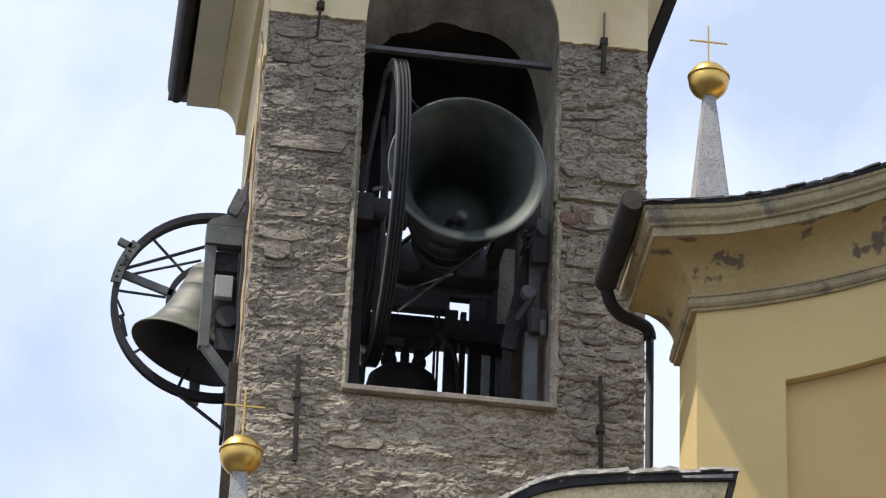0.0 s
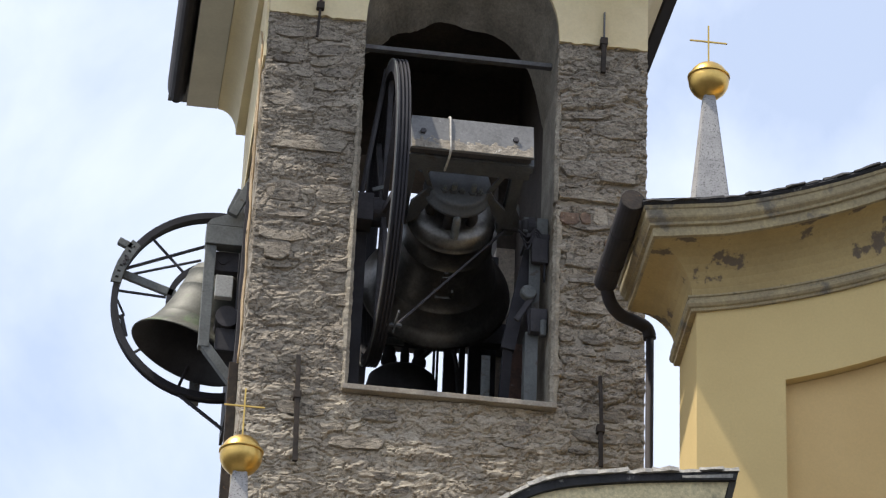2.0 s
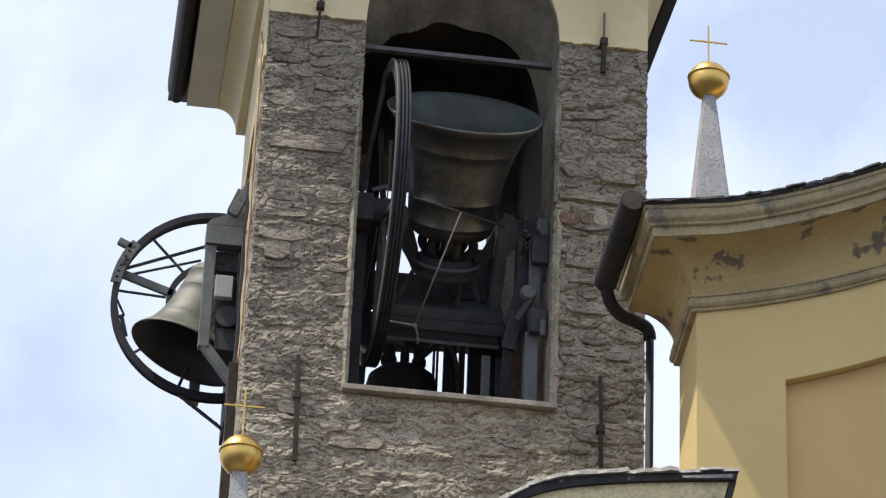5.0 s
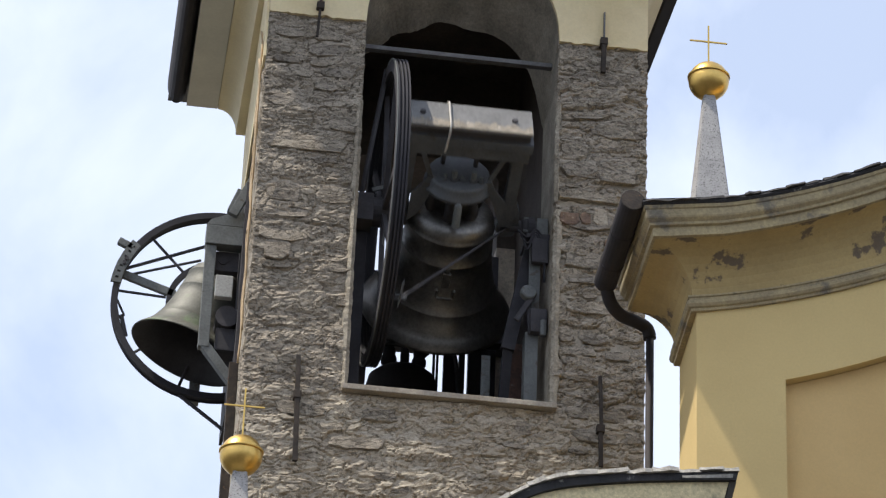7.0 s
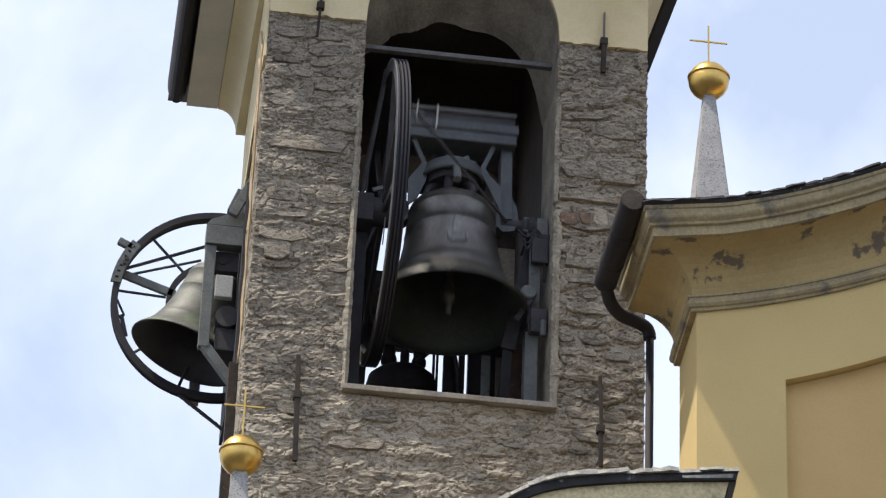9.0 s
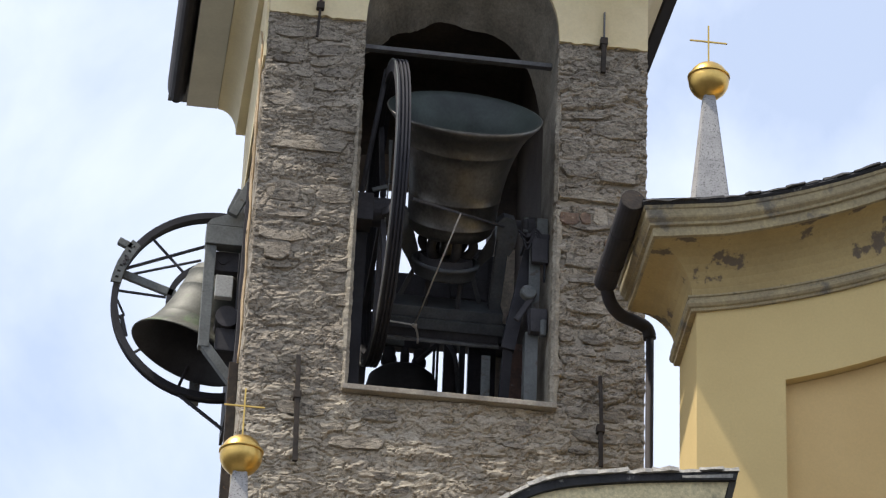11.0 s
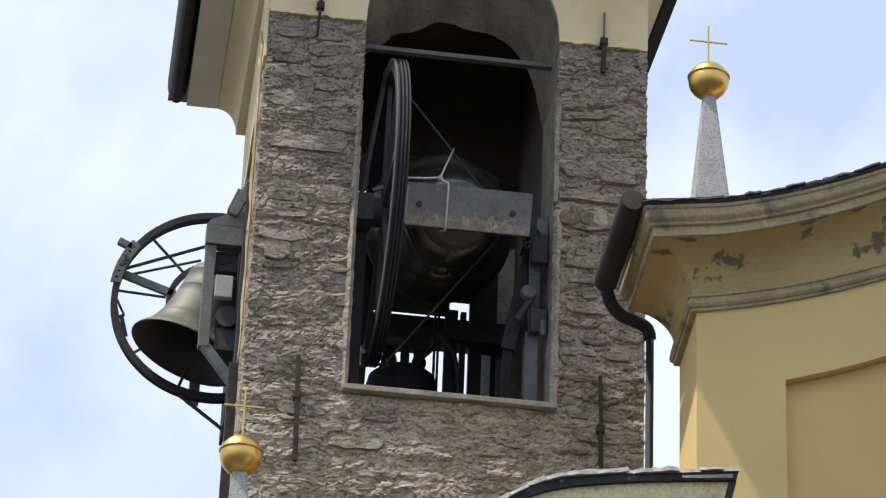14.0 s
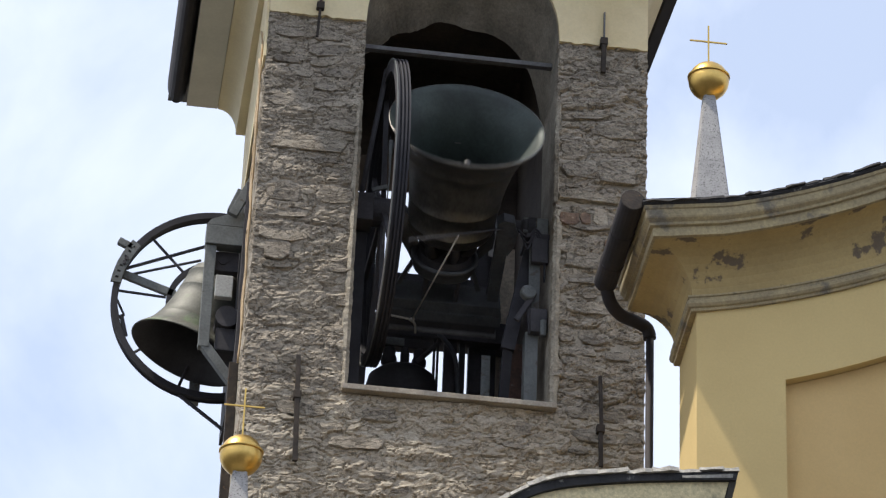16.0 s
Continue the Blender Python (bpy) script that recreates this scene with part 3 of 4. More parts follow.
add_box(bm, -0.055, 0.055, -0.392, -0.350, -0.452, -0.432, 0.006)
part("relief_panel", bm, M_BRONZE, bell)
# crown of canons
for i in range(6):
    a = i * math.tau / 6 + 0.26
    p = [(0.17 * math.cos(a), 0.17 * math.sin(a), 0.11), (0.19 * math.cos(a), 0.19 * math.sin(a), 0.20), (0.12 * math.cos(a), 0.12 * math.sin(a), 0.28), (0.04 * math.cos(a), 0.04 * math.sin(a), 0.29)]
    part("canon", pipe(curve_pts(p, 4), 0.036, 10), M_BRONZE_DK, bell, smooth=True)
part("crown_pin", lathe([(0, 0.10), (0.06, 0.10), (0.055, 0.3), (0.03, 0.33), (0, 0.33)], 20), M_BRONZE, bell, smooth=True)
part("crown_bolt", rod((0.0, -0.30, 0.15), (0.0, -0.26, 0.300), 0.030, 14), M_STEEL_OUT, bell)
part("bolt_cap", lathe([(0, 0.03), (0.018, 0.024), (0.028, 0.010), (0.030, 0.0), (0, 0.0)], 14, pose(0, -0.26, 0.299)), M_STEEL_OUT, bell, smooth=True)

# collar over the crown
part("collar", lathe([(0.0, 0.425), (0.21, 0.425), (0.225, 0.418), (0.232, 0.40), (0.234, 0.345), (0.250, 0.338), (0.252, 0.312), (0.236, 0.305), (0.222, 0.31), (0.215, 0.33), (0.0, 0.33)], 48), M_STEEL, bell, "grey painted steel collar", True)
part("collar_core", lathe([(0.0, 0.328), (0.205, 0.328), (0.19, 0.27), (0.0, 0.26)], 32), M_STEEL_DK, bell)
for x, r, h in ((-0.11, 0.014, 0.47), (-0.045, 0.020, 0.505), (0.015, 0.013, 0.46), (0.095, 0.020, 0.51), (0.15, 0.013, 0.47)):
    part("hanger_bolt", rod((x, -0.10, 0.42), (x, -0.10, h), r, 8), M_STEEL_OUT, bell)
    part("hanger_nut", rod((x, -0.10, 0.425), (x, -0.10, 0.447), r + 0.012, 6), M_STEEL, bell)
for x in (-0.12, 0.12):
    part("hanger_rod", rod((x, 0.10, 0.38), (x, 0.10, 0.65), 0.018, 8), M_STEEL_DK, bell)
# headstock beam: two channels, a recessed slab and a plate on top
part("beam_lower", box(-0.42, 0.462, -0.130, 0.130, 0.645, 0.728, 0.006), M_STEEL, bell)
part("beam_upper", box(-0.42, 0.478, -0.138, 0.138, 0.732, 0.815, 0.006), M_STEEL, bell)
part("beam_slab", box(-0.42, 0.450, -0.122, 0.122, 0.819, 0.887, 0.004), M_STEEL_DK, bell)
part("beam_plate", box(-0.42, 0.461, -0.151, 0.151, 0.891, 0.9105, 0.003), M_ZINC, bell, "grey galvanised plate with droppings")
for i in range(6):
    x = -0.30 + i * 0.13
    part("weight_block", box(x, x + 0.122, -0.145, -0.139, 0.742, 0.806, 0.002), M_STEEL, bell)


def crust():
    """Droppings and lichen caked along the front of the plate, with a ragged inner edge."""
    bm = bmesh.new()
    nx, ny = 130, 30
    v = {}
    for i in range(nx + 1):
        for k in range(ny + 1):
            x, y = -0.415 + 0.871 * i / nx, -0.149 + 0.16 * k / ny
            h = 0.5 * noise.noise(Vector((x * 14, y * 20, 1))) + 0.4 * noise.noise(Vector((x * 45, y * 45, 4))) + 0.95 - 1.5 * k / ny
            v[i, k] = bm.verts.new((x, y, 0.9095 + 0.007 * max(-0.3, min(h, 1.0))))
    for i in range(nx):
        for k in range(ny):
            bm.faces.new((v[i, k], v[i + 1, k], v[i + 1, k + 1], v[i, k + 1]))
    return bm


part("crust", crust(), M_CRUST, bell, "caked pale droppings and lichen")
for x in (-0.335, 0.33):
    part("lifting_bolt", rod((x, 0.0, 0.9105), (x, 0.0, 0.930), 0.022, 6), M_STEEL_DK, bell)
# side arms from the beam to the axle
for s in (-1, 1):
    x = 0.40 if s > 0 else -0.38
    bm = bmesh.new()
    add_box(bm, x - 0.043, x + 0.043, -0.055, -0.043, 0.02, 0.645, 0.003)
    add_box(bm, x - 0.043, x + 0.043, 0.043, 0.055, 0.02, 0.645, 0.003)
    add_box(bm, x - 0.006, x + 0.006, -0.043, 0.043, 0.02, 0.645)
    part("arm", bm, M_STEEL, bell, "grey painted steel arm")
    part("brace", bar((s * 0.205, -0.075, 0.40), (s * 0.300, -0.075, 0.645), 0.034, 0.02, (0, 1, 0), 0.003), M_STEEL, bell)
    web = [(s * 0.185, 0.425), (s * 0.228, 0.44), (s * 0.265, 0.37), (x - s * 0.045, 0.265), (x - s * 0.045, 0.03), (x - s * 0.075, 0.11), (s * 0.235, 0.31)] if s > 0 else [(-0.185, 0.425), (-0.228, 0.44), (-0.265, 0.37), (-0.335, 0.265), (-0.335, 0.03), (-0.27, 0.09), (-0.205, 0.26)]
    part("web", prism(web if s > 0 else web[::-1], -0.10, -0.080), M_STEEL, bell)
    gus = [(x - s * 0.06, 0.09), (x + s * 0.048, 0.22), (x + s * 0.085, 0.14), (x + s * 0.095, 0.02), (x + s * 0.06, -0.07), (x - s * 0.02, -0.085), (x - s * 0.065, -0.04)]
    part("gusset", prism(gus if s > 0 else gus[::-1], -0.035, 0.075), M_STEEL, bell)
    part("axle", rod((x - s * 0.04, 0, 0), (s * 0.60, 0, 0), 0.045, 16), M_STEEL_DK, bell)
# wheel in the plane across the axle
WX, WR = -0.502, 1.13


def ring_profile(r0, r1, x0, x1):
    return [(r0, x0), (r1, x0), (r1, x1), (r0, x1)]


wheel = part("wheel", lathe(ring_profile(WR - 0.075, WR - 0.018, -0.036, 0.042), 96, pose(WX, 0, 0, 0, 90, 0), True), M_WHEEL, bell, "black grooved steel bell wheel")
for x in (-0.040, -0.012, 0.014, 0.038):
    part("rim_flange", lathe(ring_profile(WR - 0.085, WR, x, x + 0.012), 96, pose(WX, 0, 0, 0, 90, 0), True), M_WHEEL, wheel)
part("rim_lining", lathe(ring_profile(WR - 0.095, WR - 0.02, -0.047, -0.041), 96, pose(WX, 0, 0, 0, 90, 0), True), M_STEEL_DK, wheel, "dark inner rim")
part("rim_edge", lathe(ring_profile(WR - 0.012, WR + 0.002, -0.048, -0.041), 96, pose(WX, 0, 0, 0, 90, 0), True), M_STEEL_OUT, wheel, "worn bright edge of the rim")
for a in (20, 60, 120, 160, 200, 340):
    r = math.radians(a)
    part("spoke", bar((WX, 0.06 * math.cos(r), 0.06 * math.sin(r)), (WX, (WR - 0.08) * math.cos(r), (WR - 0.08) * math.sin(r)), 0.05, 0.035, (1, 0, 0)), M_STEEL_DK, wheel)
part("hub", rod((WX - 0.09, 0, 0), (WX + 0.06, 0, 0), 0.11, 24), M_STEEL_DK, wheel)
RIM = (WX + 0.10, -(WR - 0.02) * math.cos(math.radians(4)), (WR - 0.02) * math.sin(math.radians(4)))
part("brace_rod", rod(RIM, (0.40, -0.05, 0.0), 0.010, 8), M_STEEL_DK, bell, "thin grey brace rod")
part("rim_blade", bar((RIM[0] - 0.015, RIM[1] - 0.02, RIM[2] - 0.05), (RIM[0] + 0.005, RIM[1] + 0.03, RIM[2] + 0.12), 0.035, 0.012, (1, 0, 0), 0.003), M_STEEL, wheel)
part("rim_pin", rod((WX + 0.03, RIM[1], RIM[2]), (RIM[0] + 0.04, RIM[1], RIM[2]), 0.014, 8), M_STEEL, wheel)
# cord tied over the beam
KNOT, TIE = (-0.189, 0.215, 0.765), (-0.001, 0.549, -0.215)
cord = curve_pts([(-0.150, -0.158, 0.70), (-0.142, -0.160, 0.80), (-0.138, -0.155, 0.917), (-0.140, 0.0, 0.924), (-0.142, 0.152, 0.920), (-0.155, 0.175, 0.84), KNOT], 5)
part("cord", pipe(cord, 0.0085, 6), M_ROPE, bell, "white cord over the beam", True)
part("cord_tail", pipe([KNOT, (-0.30, 0.20, 0.76), (WX + 0.04, 0.19, 0.75)], 0.0075, 6), M_ROPE, bell, "taut white cord to the wheel", True)
part("cord_tail", pipe([KNOT, TIE], 0.0065, 6), M_ROPE, bell, "taut white cord to the brace rod", True)
part("cord_knot", lathe([(0, 0.022), (0.018, 0.012), (0.02, -0.008), (0, -0.022)], 10, pose(*KNOT)), M_ROPE, bell, smooth=True)
part("brace_rod", rod((WX + 0.10, (WR - 0.06) * math.cos(radians(-23)), (WR - 0.06) * math.sin(radians(-23))), (0.40, 0.05, 0.0), 0.009, 8), M_STEEL_DK, bell, "thin grey brace rod")
# clapper, hung inside the bell
clapper = part("clapper", lathe([(0, 0.02), (0.022, 0.02), (0.025, -0.3), (0.032, -0.55), (0.04, -0.615), (0.056, -0.65), (0.060, -0.685), (0.050, -0.72), (0.03, -0.745), (0.024, -0.76), (0.022, -0.83), (0, -0.84)], 20), M_CLAPPER, bell, "worn iron clapper", True)
clapper.location = (0, 0, 0.03)


# ---------------------------------------------------------------- frame that carries the swinging bell
frame_r = thing("bell_frame", "grey and dark steel bell frame in the opening", "bell frame", (0, 0, SILL + 0.058))
part("base_beam", box(0.75, 2.13, 0.22, 0.44, -0.03, -0.001, 0.003), M_STEEL_DK, frame_r)
bm = bmesh.new()
add_box(bm, 2.008, 2.100, 0.25, 0.262, 0, 0.66)
add_box(bm, 2.008, 2.018, 0.262, 0.37, 0, 0.66)
add_box(bm, 2.024, 2.105, 0.262, 0.274, 0.64, 1.38)
part("post", bm, M_STEEL_OUT, frame_r, "grey painted steel post")
part("bearing", box(2.071, 2.155, 0.24, 0.46, 1.44, 1.59, 0.010), M_STEEL_OUT, frame_r)
part("bearing_shell", rod((2.02, 0.381, 1.571), (2.070, 0.381, 1.571), 0.085, 20), M_STEEL_DK, frame_r)
part("bearing_cap", lathe([(0, 0.05), (0.05, 0.05), (0.072, 0.03), (0.078, 0.0), (0, 0.0)], 20, pose(2.02, 0.381, 1.571, 0, -90, 0)), M_STEEL_DK, frame_r, smooth=True)
for k, (dy, dz) in enumerate(((-0.05, 0.05), (0.05, 0.05), (-0.05, -0.05), (0.05, -0.05))):
    part("bearing_bolt", rod((1.985, 0.381 + dy, 1.571 + dz), (2.02, 0.381 + dy, 1.571 + dz), 0.013, 6), M_STEEL_OUT, frame_r)
for k in range(3):
    part("wire", pipe(curve_pts([(1.93 + 0.02 * k, 0.22, 1.46 - 0.03 * k), (2.00, 0.20, 1.40 - 0.05 * k), (2.06, 0.20, 1.47 - 0.02 * k), (2.12, 0.21, 1.36 - 0.06 * k), (2.13, 0.21, 1.05)], 5), 0.008, 6), M_WHEEL, frame_r, smooth=True)
part("bearing_plate", box(1.99, 2.16, 0.20, 0.50, 1.40, 1.438, 0.004), M_STEEL_DK, frame_r)
part("strut", bar((1.895, 0.36, 0.55), (2.056, 0.36, 1.42), 0.10, 0.07, (0, 1, 0), 0.004), M_WHEEL, frame_r)
part("strut_foot", bar((1.90, 0.37, 0.58), (1.90, 0.62, 0.0), 0.07, 0.06, (0, 1, 0), 0.004), M_WHEEL, frame_r)
part("strut", bar((2.06, 0.20, 0.95), (1.93, 0.20, 0.72), 0.04, 0.03, (0, 1, 0), 0.004), M_STEEL_DK, frame_r)
part("striker_disc", lathe([(0, 0.03), (0.05, 0.03), (0.058, 0.02), (0.058, -0.02), (0, -0.03)], 24, pose(2.012, 0.20, 0.945, 80, 0, 10)), M_STEEL_OUT, frame_r)
part("striker_arm", bar((2.012, 0.23, 0.93), (2.045, 0.235, 0.64), 0.04, 0.04, (0, 1, 0), 0.004), M_STEEL_DK, frame_r)
part("motor_box", box(2.03, 2.155, 0.17, 0.245, 0.63, 0.82, 0.02), M_STEEL_DK, frame_r)
part("motor_cap", rod((2.120, 0.15, 0.59), (2.120, 0.15, 0.71), 0.024, 14), M_STEEL_OUT, frame_r)
part("gear_box", box(2.03, 2.155, 0.19, 0.245, 1.20, 1.40, 0.02), M_STEEL_DK, frame_r)
part("side_plate", box(1.965, 2.07, 0.74, 0.752, 0.0, 0.80, 0.003), M_RUST, frame_r, "rusty red side plate")
part("foot_plate", box(1.765, 1.832, 0.74, 0.752, 0.0, 0.68, 0.003), M_STEEL_OUT, frame_r, "pale grey foot plate")
part("post", bar((0.80, 0.50, 0), (0.80, 0.46, 1.42), 0.09, 0.12, (0, 1, 0), 0.004), M_WHEEL, frame_r)
part("bearing", box(0.73, 0.87, 0.24, 0.46, 1.44, 1.66, 0.012), M_STEEL_DK, frame_r)
part("strut", bar((0.80, 0.92, 0.0), (0.80, 0.45, 1.40), 0.08, 0.08, (0, 1, 0), 0.004), M_STEEL_DK, frame_r)
part("stay", rod((0.77, 0.30, 1.6), (0.92, 0.30, 2.75), 0.02, 8), M_STEEL_DK, frame_r)
part("cross_beam", box(0.75, 2.15, 0.80, 0.92, 0.0, 0.12, 0.004), M_STEEL_DK, frame_r)
part("guide_strip", prism([(0.963, 2.15), (0.990, 2.15), (0.984, 1.85), (0.958, 1.28), (0.950, 1.28), (0.974, 1.85)], 0.30, 0.312), M_STEEL_OUT, frame_r, "pale steel guide strip")
part("guide_arm", bar((0.86, 0.306, 1.72), (0.968, 0.306, 1.76), 0.03, 0.02, (0, 1, 0), 0.003), M_STEEL_OUT, frame_r)

# ---------------------------------------------------------------- the bell behind, in the rear opening
rear = thing("rear_bell", "dark bronze bell hanging from a beam in the rear opening", "bell", (1.305, 1.8, 11.155))
part("bell_body", lathe([(0, 0.88), (0.10, 0.88), (0.19, 0.855), (0.255, 0.80), (0.275, 0.72), (0.285, 0.6), (0.31, 0.4), (0.34, 0.2), (0.40, 0.06), (0.42, 0.0), (0.40, 0.0), (0.31, 0.2), (0.25, 0.5), (0.22, 0.72), (0, 0.80)], 48), M_BRONZE_DK, rear, "dark bronze", True)
for x, w in ((-0.108, 0.060), (0.124, 0.054)):
    lug = [(0, 0.0), (w * 0.55, 0.0), (w * 0.62, 0.03), (w, 0.06), (w * 1.05, 0.10), (w * 0.8, 0.135), (w * 0.9, 0.17), (w * 0.5, 0.2), (0, 0.2)]
    part("crown_lug", lathe(lug, 14, pose(x, -0.02, 0.85)), M_BRONZE_DK, rear, smooth=True)
part("crown_pin", lathe([(0, 0.0), (0.034, 0.0), (0.036, 0.12), (0.026, 0.17), (0, 0.18)], 14, pose(0.012, -0.04, 0.87)), M_STEEL_DK, rear, smooth=True)
part("crown_yoke", box(-0.17, 0.20, -0.05, 0.05, 1.045, 1.12, 0.01), M_STEEL_DK, rear)
part("headstock", box(-0.185, 0.0, -0.075, -0.055, 1.05, 1.11, 0.006), M_STEEL_OUT, rear, "pale steel headstock plate")
part("counter_beam", box(-0.30, 0.355, 0.05, 0.17, 1.445, 1.735, 0.01), M_STEEL_DK, rear, "dark steel counterweight beam")
part("beam_end", box(0.356, 0.64, 0.06, 0.16, 1.57, 1.735, 0.01), M_STEEL_DK, rear)
part("clapper_link", rod((0.09, -0.1, 0.9), (0.28, -0.05, 1.12), 0.02, 8), M_STEEL_DK, rear)
rear_frame = thing("bell_frame", "dark steel frame of the rear bell", "bell frame", (0, 0, 10.72))
part("cross_beam", box(0.74, 2.14, 2.10, 2.22, 1.70, 1.935, 0.006), M_STEEL_DK, rear_frame)
part("cross_beam", box(0.74, 2.14, 1.74, 1.86, 1.58, 1.68, 0.006), M_STEEL_DK, rear_frame)
for x, y, w in ((1.545, 1.80, 0.016), (1.567, 1.76, 0.014), (1.668, 1.80, 0.098), (1.763, 1.82, 0.044), (1.885, 1.9, 0.13), (1.985, 2.0, 0.124), (2.13, 1.8, 0.06), (2.02, 2.3, 0.06)):
    part("post", box(x - w / 2, x + w / 2, y - 0.03, y + 0.03, 0.0, 2.45 if w > 0.12 else 1.85, 0.004), M_STEEL_DK, rear_frame)
for x in (0.86, 0.95):
    part("rail", bar((x, 1.7, 0), (x + 0.06, 1.5, 2.4), 0.05, 0.05, (0, 1, 0)), M_STEEL_DK, rear_frame)
for z in (1.36, 1.42):
    part("cable_clamp", lathe([(0, 0.02), (0.022, 0.015), (0.026, -0.01), (0, -0.02)], 10, pose(0.985 - 0.03 * (z > 1.4), 1.72, z)), M_STEEL_DK, rear_frame, smooth=True)
part("strap", pipe(curve_pts([(1.56, 1.70, 1.6), (1.68, 1.70, 1.45), (1.72, 1.70, 1.2), (1.72, 1.70, 0.8)], 5), 0.018, 8), M_STEEL, rear_frame, smooth=True)

# ---------------------------------------------------------------- the bell outside the side opening, at rest
side = thing("side_bell", "pale patinated bronze bell tilted outside the side opening", "bell", (-0.155, 1.4, 12.39))
side.rotation_euler = (0, radians(20), 0)
S = 0.76
part("bell_body", bell_body(S), [M_BRONZE_PALE, M_BRONZE_DK], side, "pale greenish bronze", True)
part("crown", lathe([(0, 0.24), (0.10, 0.24), (0.13, 0.16), (0.13, 0.09), (0, 0.09)], 24), M_BRONZE_PALE, side, smooth=True)
part("beam", box(-0.15, 0.15, -0.40, 0.34, 0.42, 0.62, 0.01), M_STEEL_OUT, side, "grey steel headstock beam")
part("saddle", box(-0.12, 0.12, -0.20, 0.20, 0.24, 0.42, 0.02), M_STEEL_OUT, side)
for y in (-0.34, 0.30):
    part("arm", box(-0.05, 0.05, y - 0.03, y + 0.03, -0.06, 0.45, 0.006), M_STEEL_OUT, side)
    part("axle", rod((0, y - 0.10, 0), (0, y + 0.10, 0), 0.04, 12), M_STEEL_DK, side)
SR, SY = 0.790, 0.36
swheel = part("wheel", lathe(ring_profile(SR - 0.046, SR - 0.010, -0.036, 0.036), 96, pose(0, SY, 0, 90, 0, 0), True), M_WHEEL, side, "black steel bell wheel")
for x in (-0.045, 0.033):
    part("rim_flange", lathe(ring_profile(SR - 0.05, SR, x, x + 0.013), 96, pose(0, SY, 0, 90, 0, 0), True), M_WHEEL, swheel)
part("inner_ring", lathe(ring_profile(0.335, 0.375, -0.02, 0.02), 64, pose(0, SY, 0, 90, 0, 0), True), M_WHEEL, swheel)


def on_wheel(r, a, dy=0.0):
    return (r * math.cos(radians(a + 10)), SY + dy, r * math.sin(radians(a + 10)))


for a, r in ((30, 0.37), (75, 0.37), (101, 0.60), (144, 0.37), (227.6, 0.37), (262, 0.37), (310, 0.37), (350, 0.37)):
    part("spoke", rod(on_wheel(r, a), on_wheel(SR - 0.04, a), 0.012, 8), M_STEEL_DK, swheel)
part("spoke", bar(on_wheel(0.32, 177), on_wheel(SR - 0.03, 174), 0.062, 0.04, (0, 1, 0), 0.004), M_STEEL_OUT, swheel, "broad grey spoke")
part("tie_rod", rod(on_wheel(SR - 0.04, 170.4), on_wheel(0.532, 107.2), 0.014, 8), M_STEEL_DK, swheel)
part("tie_rod", rod(on_wheel(SR - 0.105, 172.2), on_wheel(0.409, 119), 0.011, 8), M_STEEL_DK, swheel)
part("tie_rod", rod(on_wheel(SR - 0.02, 185.3), on_wheel(0.38, 183.5), 0.011, 8), M_STEEL_DK, swheel)
for a in (60, 240):
    part("hub_spoke", bar(on_wheel(0.05, a), on_wheel(0.34, a), 0.05, 0.03, (0, 1, 0), 0.004), M_STEEL_DK, swheel)


def drilled_plate():
    """Curved plate along the rim, pierced by a row of holes."""
    bm = bmesh.new()
    lines = (SR - 0.055, SR - 0.030, SR - 0.004, SR + 0.022)
    n = 22
    cells = {(i, k) for i in range(n) for k in range(3)} - {(i, 1) for i in (2, 5, 8, 13, 16, 19)}
    v = {}

    def at(i, k, y):
        if (i, k, y) not in v:
            p = on_wheel(lines[k], 155 + 28 * i / n)
            v[i, k, y] = bm.verts.new((p[0], y, p[2]))
        return v[i, k, y]

    y0, y1 = SY - 0.085, SY - 0.062
    for i, k in cells:
        for y in (y0, y1):
            bm.faces.new((at(i, k, y), at(i + 1, k, y), at(i + 1, k + 1, y), at(i, k + 1, y)))
        for (a, b), side_cell in ((((i, k), (i + 1, k)), (i, k - 1)), (((i, k + 1), (i + 1, k + 1)), (i, k + 1)), (((i, k), (i, k + 1)), (i - 1, k)), (((i + 1, k), (i + 1, k + 1)), (i + 1, k))):
            if side_cell not in cells:
                bm.faces.new((at(*a, y0), at(*b, y0), at(*b, y1), at(*a, y1)))
    return bm


part("rim_plate", drilled_plate(), M_STEEL_OUT, swheel, "drilled grey steel plate")
part("rim_peg", bar(on_wheel(SR - 0.02, 158.5, -0.06), on_wheel(SR + 0.105, 159.5, -0.06), 0.052, 0.05, (0, 1, 0), 0.005), M_STEEL_OUT, swheel)
for a in (167, 170):
    part("plate_bolt", rod(on_wheel(SR - 0.03, a, -0.10), on_wheel(SR - 0.03, a, -0.08), 0.016, 8), M_STEEL_DK, swheel)
part("rope_guide", rod(on_wheel(0.773, 186.9), on_wheel(0.739, 202.4), 0.009, 8), M_STEEL_DK, swheel)
part("rope_guide", rod(on_wheel(0.762, 188.2), on_wheel(0.695, 201.3), 0.009, 8), M_STEEL_DK, swheel)
part("guide_bar", rod(on_wheel(0.76, 203), on_wheel(0.69, 201.3), 0.012, 8), M_STEEL_DK, swheel)
part("guide_blade", bar(on_wheel(0.715, 202.0), on_wheel(0.726, 215.8), 0.034, 0.02, (0, 1, 0), 0.004), M_STEEL_DK, swheel)
part("hub", rod((0, SY - 0.07, 0), (0, SY + 0.07, 0), 0.09, 20), M_STEEL_DK, swheel)

